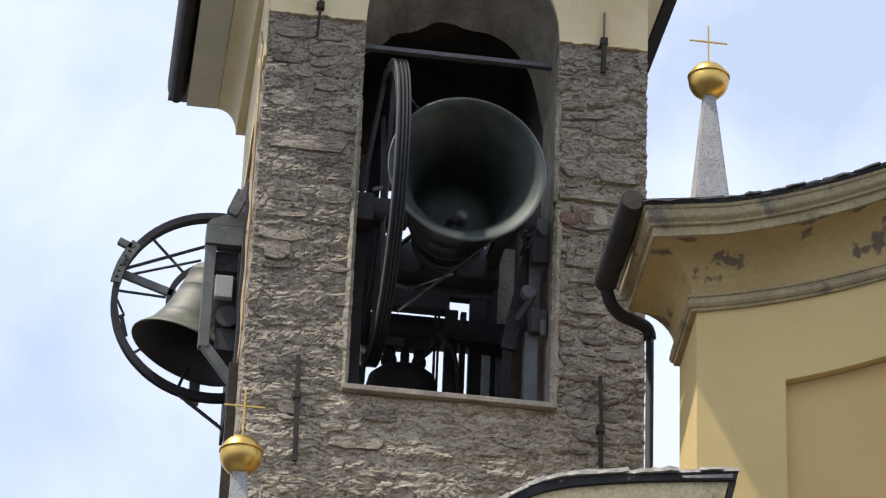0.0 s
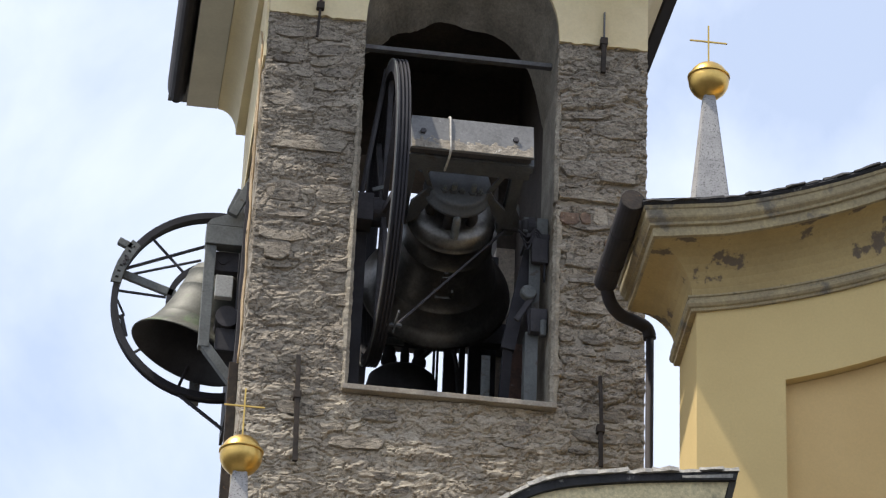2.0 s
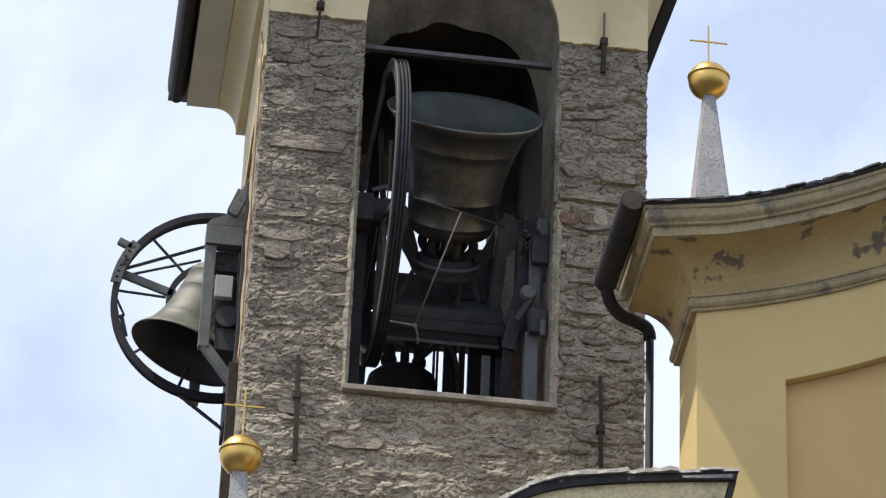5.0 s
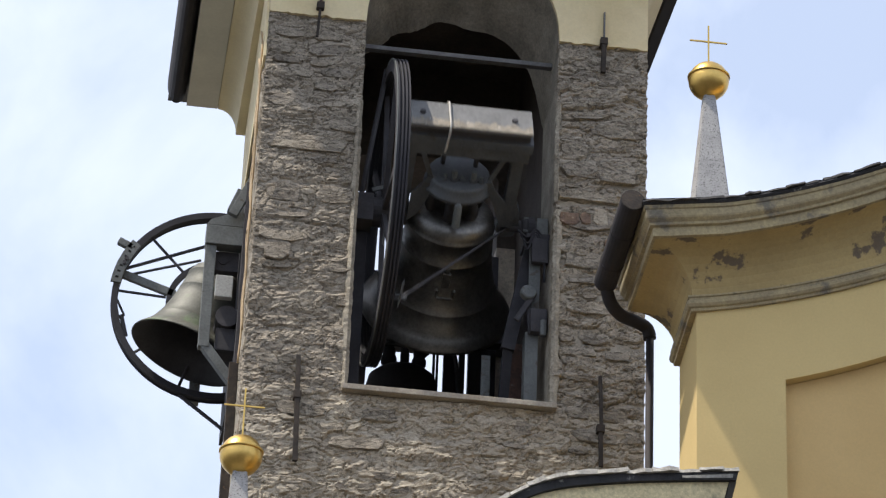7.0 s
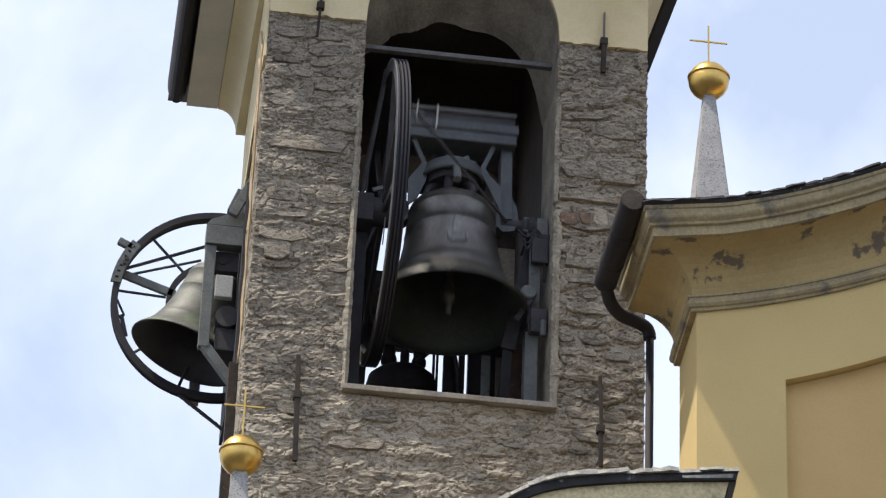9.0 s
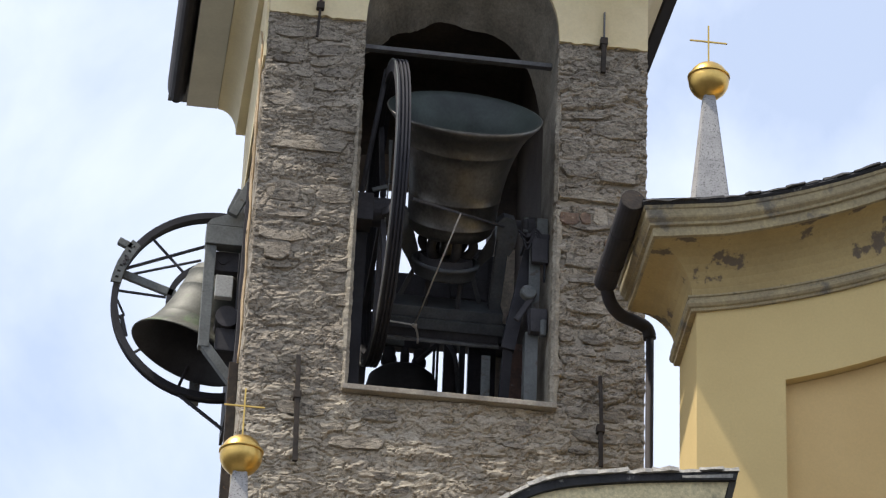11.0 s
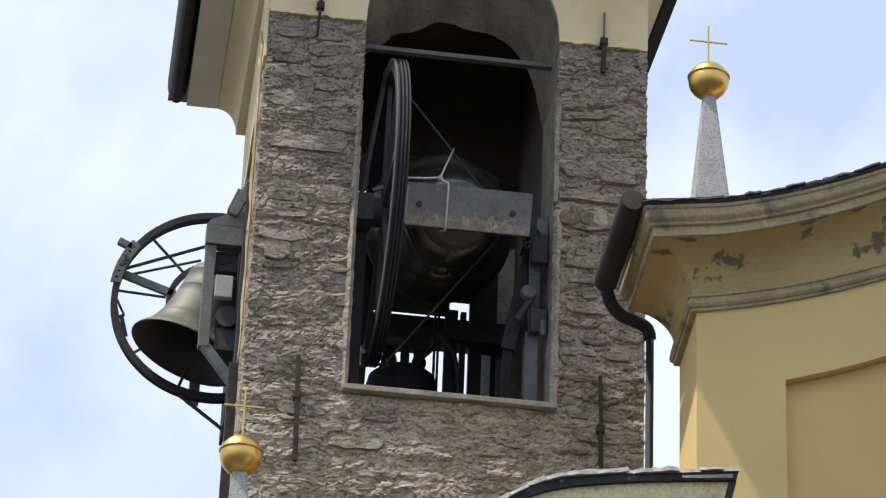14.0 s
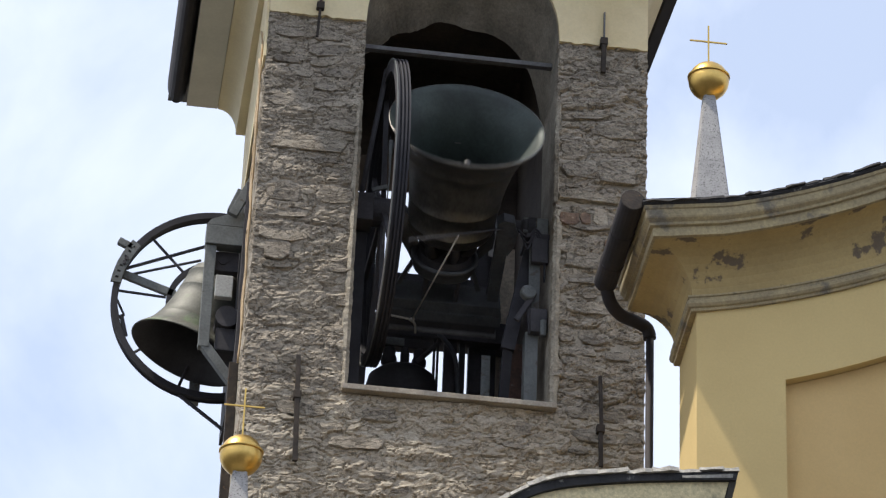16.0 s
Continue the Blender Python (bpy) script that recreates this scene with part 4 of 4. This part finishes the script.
side_frame = thing("steel_bracket", "grey steel bracket frame outside the side opening", "bell frame", (0, 0, 0))
part("upright", box(-0.295, -0.215, 0.88, 0.96, 11.63, 12.46, 0.006), M_STEEL_OUT, side_frame)
part("upright", box(-0.295, -0.215, 1.86, 1.94, 11.63, 12.46, 0.006), M_STEEL_OUT, side_frame)
part("top_beam", box(-0.30, 0.2, 0.86, 0.98, 12.465, 12.62, 0.006), M_STEEL_OUT, side_frame)
part("top_cap", prism([(-0.30, 12.622), (0.12, 12.622), (0.12, 12.76), (-0.10, 12.74), (-0.27, 12.665)], 0.86, 0.98), M_STEEL_OUT, side_frame)
part("brace", bar((-0.26, 0.92, 11.67), (0.06, 0.92, 11.26), 0.07, 0.07, (0, 1, 0), 0.006), M_STEEL_OUT, side_frame)
part("top_brace", bar((-0.12, 0.80, 12.68), (0.03, 0.80, 13.02), 0.07, 0.05, (0, 1, 0), 0.006), M_STEEL_OUT, side_frame)
part("bearing", box(-0.26, -0.04, 0.97, 1.06, 12.3, 12.46, 0.01), M_STEEL_DK, side_frame)
part("bearing", box(-0.26, -0.04, 1.84, 1.94, 12.3, 12.46, 0.01), M_STEEL_DK, side_frame)
part("junction_box", box(-0.206, -0.078, 0.80, 0.86, 12.003, 12.18, 0.008), M_BOX, side_frame, "pale grey junction box")
part("motor", rod((-0.10, 0.86, 11.88), (-0.10, 1.1, 11.88), 0.085, 16), M_STEEL_DK, side_frame)
part("motor_foot", box(-0.17, -0.02, 0.90, 1.1, 11.62, 11.80, 0.01), M_STEEL_DK, side_frame)
part("back_plate", box(-0.03, -0.006, 0.76, 2.1, 11.4, 12.95), M_STEEL_DK, side_frame)
part("stay", rod((-0.371, 1.76, 11.628), (-0.02, 1.70, 11.345), 0.015, 8), M_STEEL_DK, side_frame)
part("post", box(-0.07, -0.004, 0.62, 0.72, 10.0, 11.4, 0.004), M_IRON, side_frame)


# ---------------------------------------------------------------- pale mortar along the jambs of the opening
def jamb_band(edge, side, z0, z1, wide, deep, seed):
    """Uneven mortar wrapped round the arris of a jamb: side +1 lies to the right of the opening."""
    rnd = random.Random(seed)
    bm = bmesh.new()
    rows = []
    n = int((z1 - z0) / 0.025)
    w, d = wide, deep
    for i in range(n + 1):
        z = z0 + (z1 - z0) * i / n
        w += (wide - w) * 0.25 + rnd.uniform(-0.007, 0.007)
        d += (deep - d) * 0.25 + rnd.uniform(-0.008, 0.008)
        k = rnd.uniform(-0.004, 0.004)
        sec = [(edge + side * w, 0.0), (edge + side * w * 0.85, -0.022 + k), (edge + side * 0.016, -0.030 + k),
               (edge - side * (0.008 + k), -0.008), (edge - side * (0.010 + k), d * 0.85), (edge, d)]
        rows.append([bm.verts.new((x, y, z)) for x, y in sec])
    for a, b in zip(rows, rows[1:]):
        for i in range(5):
            bm.faces.new((a[i], a[i + 1], b[i + 1], b[i]))
    bmesh.ops.recalc_face_normals(bm, faces=bm.faces[:])
    return bm


part("jamb_mortar", jamb_band(OL, -1, SILL + 0.02, 13.30, 0.045, 0.06, 3), M_JAMB, wall_front, "pale mortar along the jamb")
part("jamb_mortar", jamb_band(OR, 1, SILL + 0.02, 12.55, 0.05, 0.10, 4), M_JAMB, wall_front, "pale mortar along the jamb")
part("jamb_mortar", jamb_band(OR, 1, 12.62, 13.45, 0.022, 0.05, 6), M_JAMB, wall_front, "pale mortar along the jamb")


# ---------------------------------------------------------------- church front with swept cornice
FX, FY, FB = 2.753, -2.0, -1.2
SKEW = 0.058                                   # the side of the front runs a little inwards
CX = 6.4                                       # middle of the front
church = thing("church", "yellow plastered church front with a swept cornice", "church")


def sweep(x):
    """Rise of the cornice above its level at the outer end."""
    d = max(0.0, min(x, 2 * CX - x) - 2.38)
    d = min(d, 3.0)
    return 0.125 * d + 0.113 * d * d


XS = [FX + (CX - FX) * i / 30 for i in range(31)]
XS = XS + [2 * CX - x for x in XS[-2::-1]]
PX0, PX1, PZ = 3.352, 2 * CX - 3.352, 10.31
grid = [x for x in XS if PX0 < x < PX1]
# wall with a sunk panel
part("wall", strip_between([(FX + 0.018, 0), (PX0, 0)], [(FX + 0.018, 10.82 + 0.84 * sweep(FX)), (PX0, 10.82 + 0.84 * sweep(PX0))], FY, FB, SKEW), M_YELLOW, church, "warm yellow plaster")
part("wall", strip_between([(PX1, 0), (2 * CX - FX, 0)], [(PX1, 10.82 + 0.84 * sweep(PX1)), (2 * CX - FX, 10.82 + 0.84 * sweep(FX))], FY, FB), M_YELLOW, church, "warm yellow plaster")
gx = [PX0] + grid + [PX1]
part("frieze", strip_between([(x, PZ + (sweep(x) - sweep(PX0)) * 0.86 + 0.08) for x in gx], [(x, 10.82 + 0.84 * sweep(x)) for x in gx], FY, FB), M_YELLOW, church, "warm yellow plaster")
part("panel", strip_between([(x, 0) for x in gx], [(x, PZ + (sweep(x) - sweep(PX0)) * 0.86 + 0.076) for x in gx], FY + 0.09, FB), M_PANEL, church, "sunk ochre plaster panel")


def rise(x, h):
    """Rise of a line of the cornice at height h: the lower lines sweep up less than the crown."""
    return sweep(x) * (0.84 + 0.16 * min(1.0, max(0.0, (h - 10.86) / 0.26)))


def swept_moulding(name, prof, mat, label=""):
    """prof: (outward, height) rings carried round the outer end and along the swept front."""
    bm = bmesh.new()
    stations = [[(FX - o + SKEW, FB, h + rise(FX, h)) for o, h in prof], [(FX - o, FY - o, h + rise(FX - 0.7 * o, h)) for o, h in prof]]
    for x in XS[1:-1]:
        stations.append([(x, FY - o, h + rise(x, h)) for o, h in prof])
    ex = 2 * CX - FX
    stations += [[(ex + o, FY - o, h + rise(FX - 0.7 * o, h)) for o, h in prof], [(ex + o, FB, h + rise(FX, h)) for o, h in prof]]
    rows = [[bm.verts.new(p) for p in s] for s in stations]
    n = len(prof)
    for a, b in zip(rows, rows[1:]):
        for i in range(n):
            bm.faces.new((a[i], b[i], b[(i + 1) % n], a[(i + 1) % n]))
    bm.faces.new(rows[0])
    bm.faces.new(rows[-1][::-1])
    return part(name, bm, mat, church, label)


swept_moulding("lower_moulding", [(-0.02, 10.753), (0.022, 10.753), (0.026, 10.770), (0.042, 10.776), (0.054, 10.793), (0.052, 10.816), (0.034, 10.824), (0.036, 10.840), (0.046, 10.846), (0.044, 10.858), (-0.02, 10.858)], M_CORNICE_G, "stained yellow moulding")
cove = [(0.012, 10.86)] + [(0.012 + 0.295 * (1 - math.cos(a)), 10.86 + 0.26 * math.sin(a)) for a in [i * math.pi / 16 for i in range(1, 9)]] + [(0.318, 11.122), (-0.02, 11.122), (-0.02, 10.86)]
swept_moulding("cove", cove, M_CORNICE, "stained yellow plaster cove")
swept_moulding("crown_moulding", [(-0.02, 11.125), (0.322, 11.125), (0.338, 11.130), (0.338, 11.192), (0.362, 11.197), (0.366, 11.214), (0.389, 11.234), (0.394, 11.246), (0.394, 11.292), (0.404, 11.298), (0.410, 11.318), (-0.02, 11.318)], M_CORNICE_G, "weathered plaster crown moulding")
swept_moulding("slate_edge", [(-0.02, 11.321), (0.412, 11.321), (0.424, 11.336), (0.416, 11.352), (0.42, 11.358), (0.405, 11.364), (-0.02, 11.366)], M_SLATE, "dark slate bedding")

gutter = thing("gutter", "dark brown round gutter pipe beside the cornice", "gutter")
part("trough", rod((2.278, -2.36, 11.385), (2.292, -1.35, 11.30), 0.078, 20), M_GUTTER, gutter, smooth=False)
for y in (-2.0, -1.62):
    f = (y + 2.36) / 1.01
    part("pipe_joint", rod((2.278 + 0.014 * f, y, 11.385 - 0.085 * f), (2.2785 + 0.014 * f, y + 0.03, 11.3825 - 0.085 * f), 0.082, 20), M_GUTTER, gutter)
part("end_cap", rod((2.2779, -2.366, 11.3855), (2.278, -2.361, 11.385), 0.074, 20), M_IRON, gutter, "dull grey end cap")
part("elbow", pipe(curve_pts([(2.293, -1.37, 11.30), (2.303, -1.35, 11.245), (2.340, -1.30, 11.175), (2.420, -1.22, 11.138), (2.53, -1.14, 11.142), (2.612, -1.09, 11.135), (2.640, -1.08, 11.105), (2.650, -1.08, 11.05)], 5), 0.044, 12), M_GUTTER, gutter, smooth=True)
part("downpipe", rod((2.650, -1.08, 0), (2.650, -1.08, 11.08), 0.028, 12), M_GUTTER, gutter, smooth=True)

nave = thing("church_nave", "plain yellow church nave behind the front", "church")
part("wall", box(3.0, 9.8, FB + 0.004, 12, 0, 8.3), M_YELLOW, nave)
bm = bmesh.new()
v = [bm.verts.new(p) for p in ((2.8, FB + 0.004, 8.3), (10, FB + 0.004, 8.3), (6.4, FB + 0.004, 10.2), (2.8, 12.2, 8.3), (10, 12.2, 8.3), (6.4, 12.2, 10.2))]
for f in ((0, 1, 2), (3, 5, 4), (0, 2, 5, 3), (1, 4, 5, 2), (0, 3, 4, 1)):
    bm.faces.new([v[i] for i in f])
part("roof", bm, M_ROOF, nave)

# lower wing with a curved top in front
wing = thing("church_wing", "lower church wing with a curved slate-edged cornice", "church")
WPTS = [(-1.2, 7.3), (0.2, 7.75), (0.75, 8.18), (1.05, 8.47), (1.373, 8.749), (1.63, 8.879), (2.04, 8.961), (2.40, 9.005), (2.69, 9.035)]
wl = [(p.x, p.y) for p in curve_pts([(a, b, 0) for a, b in WPTS], 5)]
part("wall", strip_between([(p[0], 0) for p in wl if p[0] < 2.5], [(p[0], p[1] - 0.26) for p in wl if p[0] < 2.5], -3.25, -2.55), M_YELLOW, wing, "warm yellow plaster")


def wing_strip(name, top, low, end_top, end_low, y, mat, label=""):
    """A run of the curved cornice from height top down to low, its outer end slanting in from end_top to end_low."""
    run = [p for p in wl if p[0] < end_low - 0.02]
    up = [(p[0], p[1] - top) for p in run] + [(end_top, wl[-1][1] - top - (wl[-1][0] - end_top) * 0.1)]
    lo = [(p[0], p[1] - low) for p in run] + [(end_low, wl[-1][1] - low - (wl[-1][0] - end_low) * 0.1)]
    return part(name, strip_between(lo, up, y, -2.55), mat, wing, label)


wing_strip("slate_edge", 0.0, 0.050, 2.69, 2.680, -3.50, M_SLATE, "dark slate edge with pale lichen")
wing_strip("fascia", 0.052, 0.150, 2.640, 2.615, -3.47, M_SOFFIT_W, "pale yellow weathered fascia")
# Added dark strip in place of the shadow under the fascia.
wing_strip("stained_bed", 0.152, 0.168, 2.61, 2.60, -3.462, M_WING_SHADE, "dark strip for the shadow under the fascia")
wing_strip("lower_moulding", 0.170, 0.258, 2.545, 2.52, -3.38, M_SOFFIT_W)
part("worn_strip", strip_between([(2.36, wl[-1][1] - 0.072), (2.655, wl[-1][1] - 0.043)], [(2.36, wl[-1][1] - 0.058), (2.66, wl[-1][1] - 0.018)], -3.506, -3.498), M_SLATE_TOP, wing, "pale worn strip on the edge")
ez = wl[-1][1]
# End of the cornice coloured dark, as its return lies in shade.
part("end_return", strip_between([(2.600, ez - 0.26), (2.632, ez - 0.26)], [(2.644, ez - 0.053), (2.684, ez - 0.053)], -3.48, -2.6), M_WING_SHADE, wing, "cornice end coloured dark for shade")


# ---------------------------------------------------------------- pinnacles with gilded balls
def pinnacle(at, ball_z, r, half_base, half_top, cross_h, arm, low, arm_at=0.63):
    p = thing("pinnacle", "granite spire with a gilded ball and cross", "pinnacle", at, group="church pinnacles")
    bm = bmesh.new()
    a = [bm.verts.new((x * half_base, y * half_base, low)) for x, y in ((-1, -1), (1, -1), (1, 1), (-1, 1))]
    b = [bm.verts.new((x * half_top, y * half_top, ball_z - r * 0.85)) for x, y in ((-1, -1), (1, -1), (1, 1), (-1, 1))]
    bm.faces.new(a[::-1])
    bm.faces.new(b)
    for i in range(4):
        bm.faces.new((a[i], a[(i + 1) % 4], b[(i + 1) % 4], b[i]))
    bmesh.ops.bevel(bm, geom=bm.edges[:], offset=0.008, segments=2, affect="EDGES")
    part("spire", bm, M_GRANITE, p, "speckled grey granite spire")
    part("plinth", box(-half_base - 0.04, half_base + 0.04, -half_base - 0.04, half_base + 0.04, low - 0.25, low, 0.01), M_GRANITE, p)
    prof = [(0, -r)] + [(r * math.cos(a), r * math.sin(a)) for a in [math.radians(-80 + 10 * i) for i in range(17)]] + [(0, r)]
    part("ball", lathe([(q[0], q[1] + ball_z) for q in prof], 40), M_GOLD, p, "gilded copper ball", True)
    part("ball_seam", lathe([(r * 0.98, ball_z + 0.018), (r * 1.045, ball_z + 0.022), (r * 1.05, ball_z + 0.034), (r * 0.97, ball_z + 0.040)], 40, None, True), M_GOLD, p, smooth=True)
    c = part("cross", bar((0, 0, ball_z + r * 0.95), (0, 0, ball_z + r + cross_h), 0.011, 0.009, (0, 1, 0), 0.002), M_GOLD, p, "thin gilded cross")
    part("cross_arm", bar((-arm, 0.002, ball_z + r + cross_h * arm_at), (arm, 0.002, ball_z + r + cross_h * arm_at), 0.011, 0.010, (0, 0, 1), 0.002), M_GOLD, c)
    return p


pinnacle((2.922, -1.7, 11.55), 1.185, 0.138, 0.130, 0.038, 0.305, 0.13, 0.06, 0.58)
pinnacle((-0.060, -1.5, 8.55), 1.187, 0.136, 0.13, 0.045, 0.335, 0.13, 0.0)
side_wall = thing("side_chapel", "plain yellow side chapel under the pinnacle", "church")
part("wall", box(-1.1, 0.6, -2.2, -0.9, 0, 8.1), M_YELLOW, side_wall)
part("roof", box(-1.2, 0.7, -2.3, -0.8, 8.104, 8.3, 0.02), M_ROOF, side_wall)


# ---------------------------------------------------------------- stones that stand out of the mortar
def stone_mesh(rnd, w, h, d):
    """A split stone, broader than high: a broken outline and a tilted, uneven face."""
    n = rnd.choice((8, 9, 10, 11))
    bm = bmesh.new()
    rings = []
    off = rnd.random() * math.tau
    shape = [(off + (i + rnd.uniform(-0.35, 0.35)) * math.tau / n, rnd.uniform(0.84, 1.08)) for i in range(n)]
    tx, tz = rnd.uniform(-0.05, 0.05), rnd.uniform(-0.12, 0.22)
    for k, y in ((1.0, 0.04), (0.97, -d * 0.75), (0.88, -d)):
        ring = []
        for a, r in shape:
            c, s = math.cos(a), math.sin(a)
            q = max(abs(c), abs(s)) ** 0.85
            x, z = c / q * r * k * w / 2, s / q * r * k * h / 2
            ring.append(bm.verts.new((x, y + (tx * x + tz * z if y < 0 else 0) + rnd.uniform(-0.003, 0.003), z)))
        rings.append(ring)
    for a, b in zip(rings, rings[1:]):
        for i in range(n):
            bm.faces.new((a[i], a[(i + 1) % n], b[(i + 1) % n], b[i]))
    mid = bm.verts.new((rnd.uniform(-0.2, 0.2) * w, -d - rnd.uniform(-0.004, 0.006), rnd.uniform(-0.2, 0.2) * h))
    for i in range(n):
        bm.faces.new((rings[-1][i], rings[-1][(i + 1) % n], mid))
    bmesh.ops.recalc_face_normals(bm, faces=bm.faces[:])
    return bm


def lay_stones():
    """Courses of stones over the front: single stones on the piers and round the sill, the rest joined."""
    rnd = random.Random(5)
    spots = []
    z = 10.02
    while z < PLASTER - 0.06:
        ch = rnd.choice((0.05, 0.07, 0.09, 0.12, 0.16))
        for x0, x1 in (((0.0, W),) if z + ch < SILL - 0.04 else ((0.0, OL), (OR, W))):
            x = x0 + rnd.uniform(0.02, 0.1)
            while x < x1 - 0.06:
                w = min(rnd.uniform(1.1, 3.6) * ch, x1 - 0.015 - x)
                keep = 0.32 if z < SILL else 0.34 if x0 == 0.0 else 0.6
                if w > 0.05 and rnd.random() < keep and min(z + ch, PLASTER) == z + ch:
                    if not (OL - 0.1 < x + w / 2 < OR + 0.1 and SILL - 0.16 < z + ch / 2 < SILL + 0.05):
                        spots.append((x + w / 2, z + ch / 2 + rnd.uniform(-0.012, 0.012), w * 0.95, ch * 0.86, rnd.uniform(0.002, 0.014), rnd.uniform(-4, 4)))
                x += w + rnd.uniform(0.015, 0.07)
        z += ch + rnd.uniform(0.012, 0.03)
    single = [s for s in spots if s[1] > 10.30 and s[2] * s[3] > 0.002][:290]
    rest = [s for s in spots if s not in single]
    for x, zz, w, h, d, tilt in single:
        ob = part("stone", stone_mesh(rnd, w, h, d), M_STONE, wall_front)
        ob.matrix_basis = pose(x, -0.012, zz, 0, tilt, 0)
    bm = bmesh.new()
    for x, zz, w, h, d, tilt in rest:
        one = stone_mesh(rnd, w, h, d)
        one.transform(pose(x, -0.012, zz, 0, tilt, 0))
        me = bpy.data.meshes.new("one")
        one.to_mesh(me)
        one.free()
        bm.from_mesh(me)
        bpy.data.meshes.remove(me)
    tagged(part("small_stones", bm, M_STONE_J, wall_front, "small rubble stones"), kind="stuff")
    # large dressed block and a broken brick in the pier beside the church
    for x, zz, w, h, mat in ((2.60, 12.915, 0.32, 0.225, M_STONE), (2.40, 12.69, 0.44, 0.085, M_STONE), (2.489, 12.522, 0.12, 0.13, M_MORTAR_L), (2.265, 12.488, 0.15, 0.115, M_BRICK), (2.385, 12.505, 0.085, 0.12, M_BRICK), (2.546, 12.321, 0.05, 0.06, M_BRICK), (0.365, 12.495, 0.10, 0.05, M_MORTAR_L), (2.60, 13.25, 0.30, 0.13, M_STONE), (0.21, 12.47, 0.2, 0.16, M_STONE), (0.17, 12.02, 0.2, 0.19, M_STONE)):
        ob = part("stone", stone_mesh(rnd, w, h, 0.014), mat, wall_front)
        ob.matrix_basis = pose(x, -0.016, zz)


lay_stones()


# ---------------------------------------------------------------- slabs along the cornice tops
def slab(rnd, w, depth, t):
    bm = bmesh.new()
    low = [(-w / 2, -depth), (-w / 4, -depth - rnd.uniform(-0.012, 0.02)), (w / 8, -depth - rnd.uniform(-0.012, 0.02)), (w / 2, -depth + rnd.uniform(-0.01, 0.015)), (w / 2, 0), (-w / 2, 0)]
    a = [bm.verts.new((x, y, 0)) for x, y in low]
    b = [bm.verts.new((x * 0.985, y + (0.008 if y < 0 else 0), t * rnd.uniform(0.8, 1.2))) for x, y in low]
    bm.faces.new(a[::-1])
    bm.faces.new(b)
    for i in range(6):
        bm.faces.new((a[i], a[(i + 1) % 6], b[(i + 1) % 6], b[i]))
    return bm


def lay_slabs():
    rnd = random.Random(11)
    x = FX - 0.40
    while x < 2 * CX - FX + 0.4:
        w = rnd.uniform(0.09, 0.24)
        xm = x + w / 2
        slope = math.degrees(math.atan2(sweep(xm + 0.05) - sweep(xm - 0.05), 0.1))
        ob = part("slab", slab(rnd, w * 1.06, 0.44, rnd.uniform(0.010, 0.020)), M_SLAB, church)
        ob.matrix_basis = pose(xm, FY + rnd.uniform(0.0, 0.02), 11.365 + sweep(xm), 2.2 + rnd.uniform(-0.5, 0.5), -slope + rnd.uniform(-1.2, 1.2), 0)
        x += w
    for i in range(len(wl) - 1):
        (xa, za), (xb, zb) = wl[i], wl[i + 1]
        if xa < 0.4 or i % 2:
            continue
        xb, zb = wl[min(i + 2, len(wl) - 1)]
        w = math.hypot(xb - xa, zb - za)
        ob = part("slab", slab(rnd, w * 1.08, 0.92, rnd.uniform(0.018, 0.03)), M_SLATE_TOP, wing)
        ob.matrix_basis = pose((xa + xb) / 2, -2.60 + rnd.uniform(-0.01, 0.01), (za + zb) / 2 + 0.003, rnd.uniform(-0.6, 0.6), -math.degrees(math.atan2(zb - za, xb - xa)) + rnd.uniform(-1.5, 1.5), 0)


lay_slabs()


# ---------------------------------------------------------------- what moves: the bell and its clapper
def motions():
    swing = [87.5, 75.1, 58.9, 38.9, 15.4, -9, -31.5, -50.2, -64.5, -74.2, -78.4, -76.8, -69.5, -57.5, -40.4, -18.1, 6.7, 32.2, 56.1, 77, 94.3, 108.1, 119.2, 128, 133.3, 134.3, 130.6, 121.5, 107.8, 89.5, 66.6, 39.8, 10.6, -18.3, -43.7, -65.3, -82.2, -94.6, -101.3, -101.6, -96.9, -87.1, -71.7, -50.3, -23.3, 6.1, 35.6, 63.1, 86.4, 105.4, 120.2, 130.8, 137.6, 140.9, 139.9, 133.4, 124.9, 113.6, 98.7, 79.9, 55.9, 27.9, -1.2, -30.1, -57.5, -81.5, -97.4, -107.3, -113.3, -116, -114.3, -106.5, -92, -72.3, -46.7, -16.1, 15.5, 46.6, 75.1, 98.9, 117.9]
    walk(bell, [(i * 0.2, pose(*PIVOT, -a - 1.4)) for i, a in enumerate(swing)])
    walk(clapper, [(i * 0.2, pose(0, 0, 0.03, 26 * math.tanh(a / 45))) for i, a in enumerate(swing)])


motions()
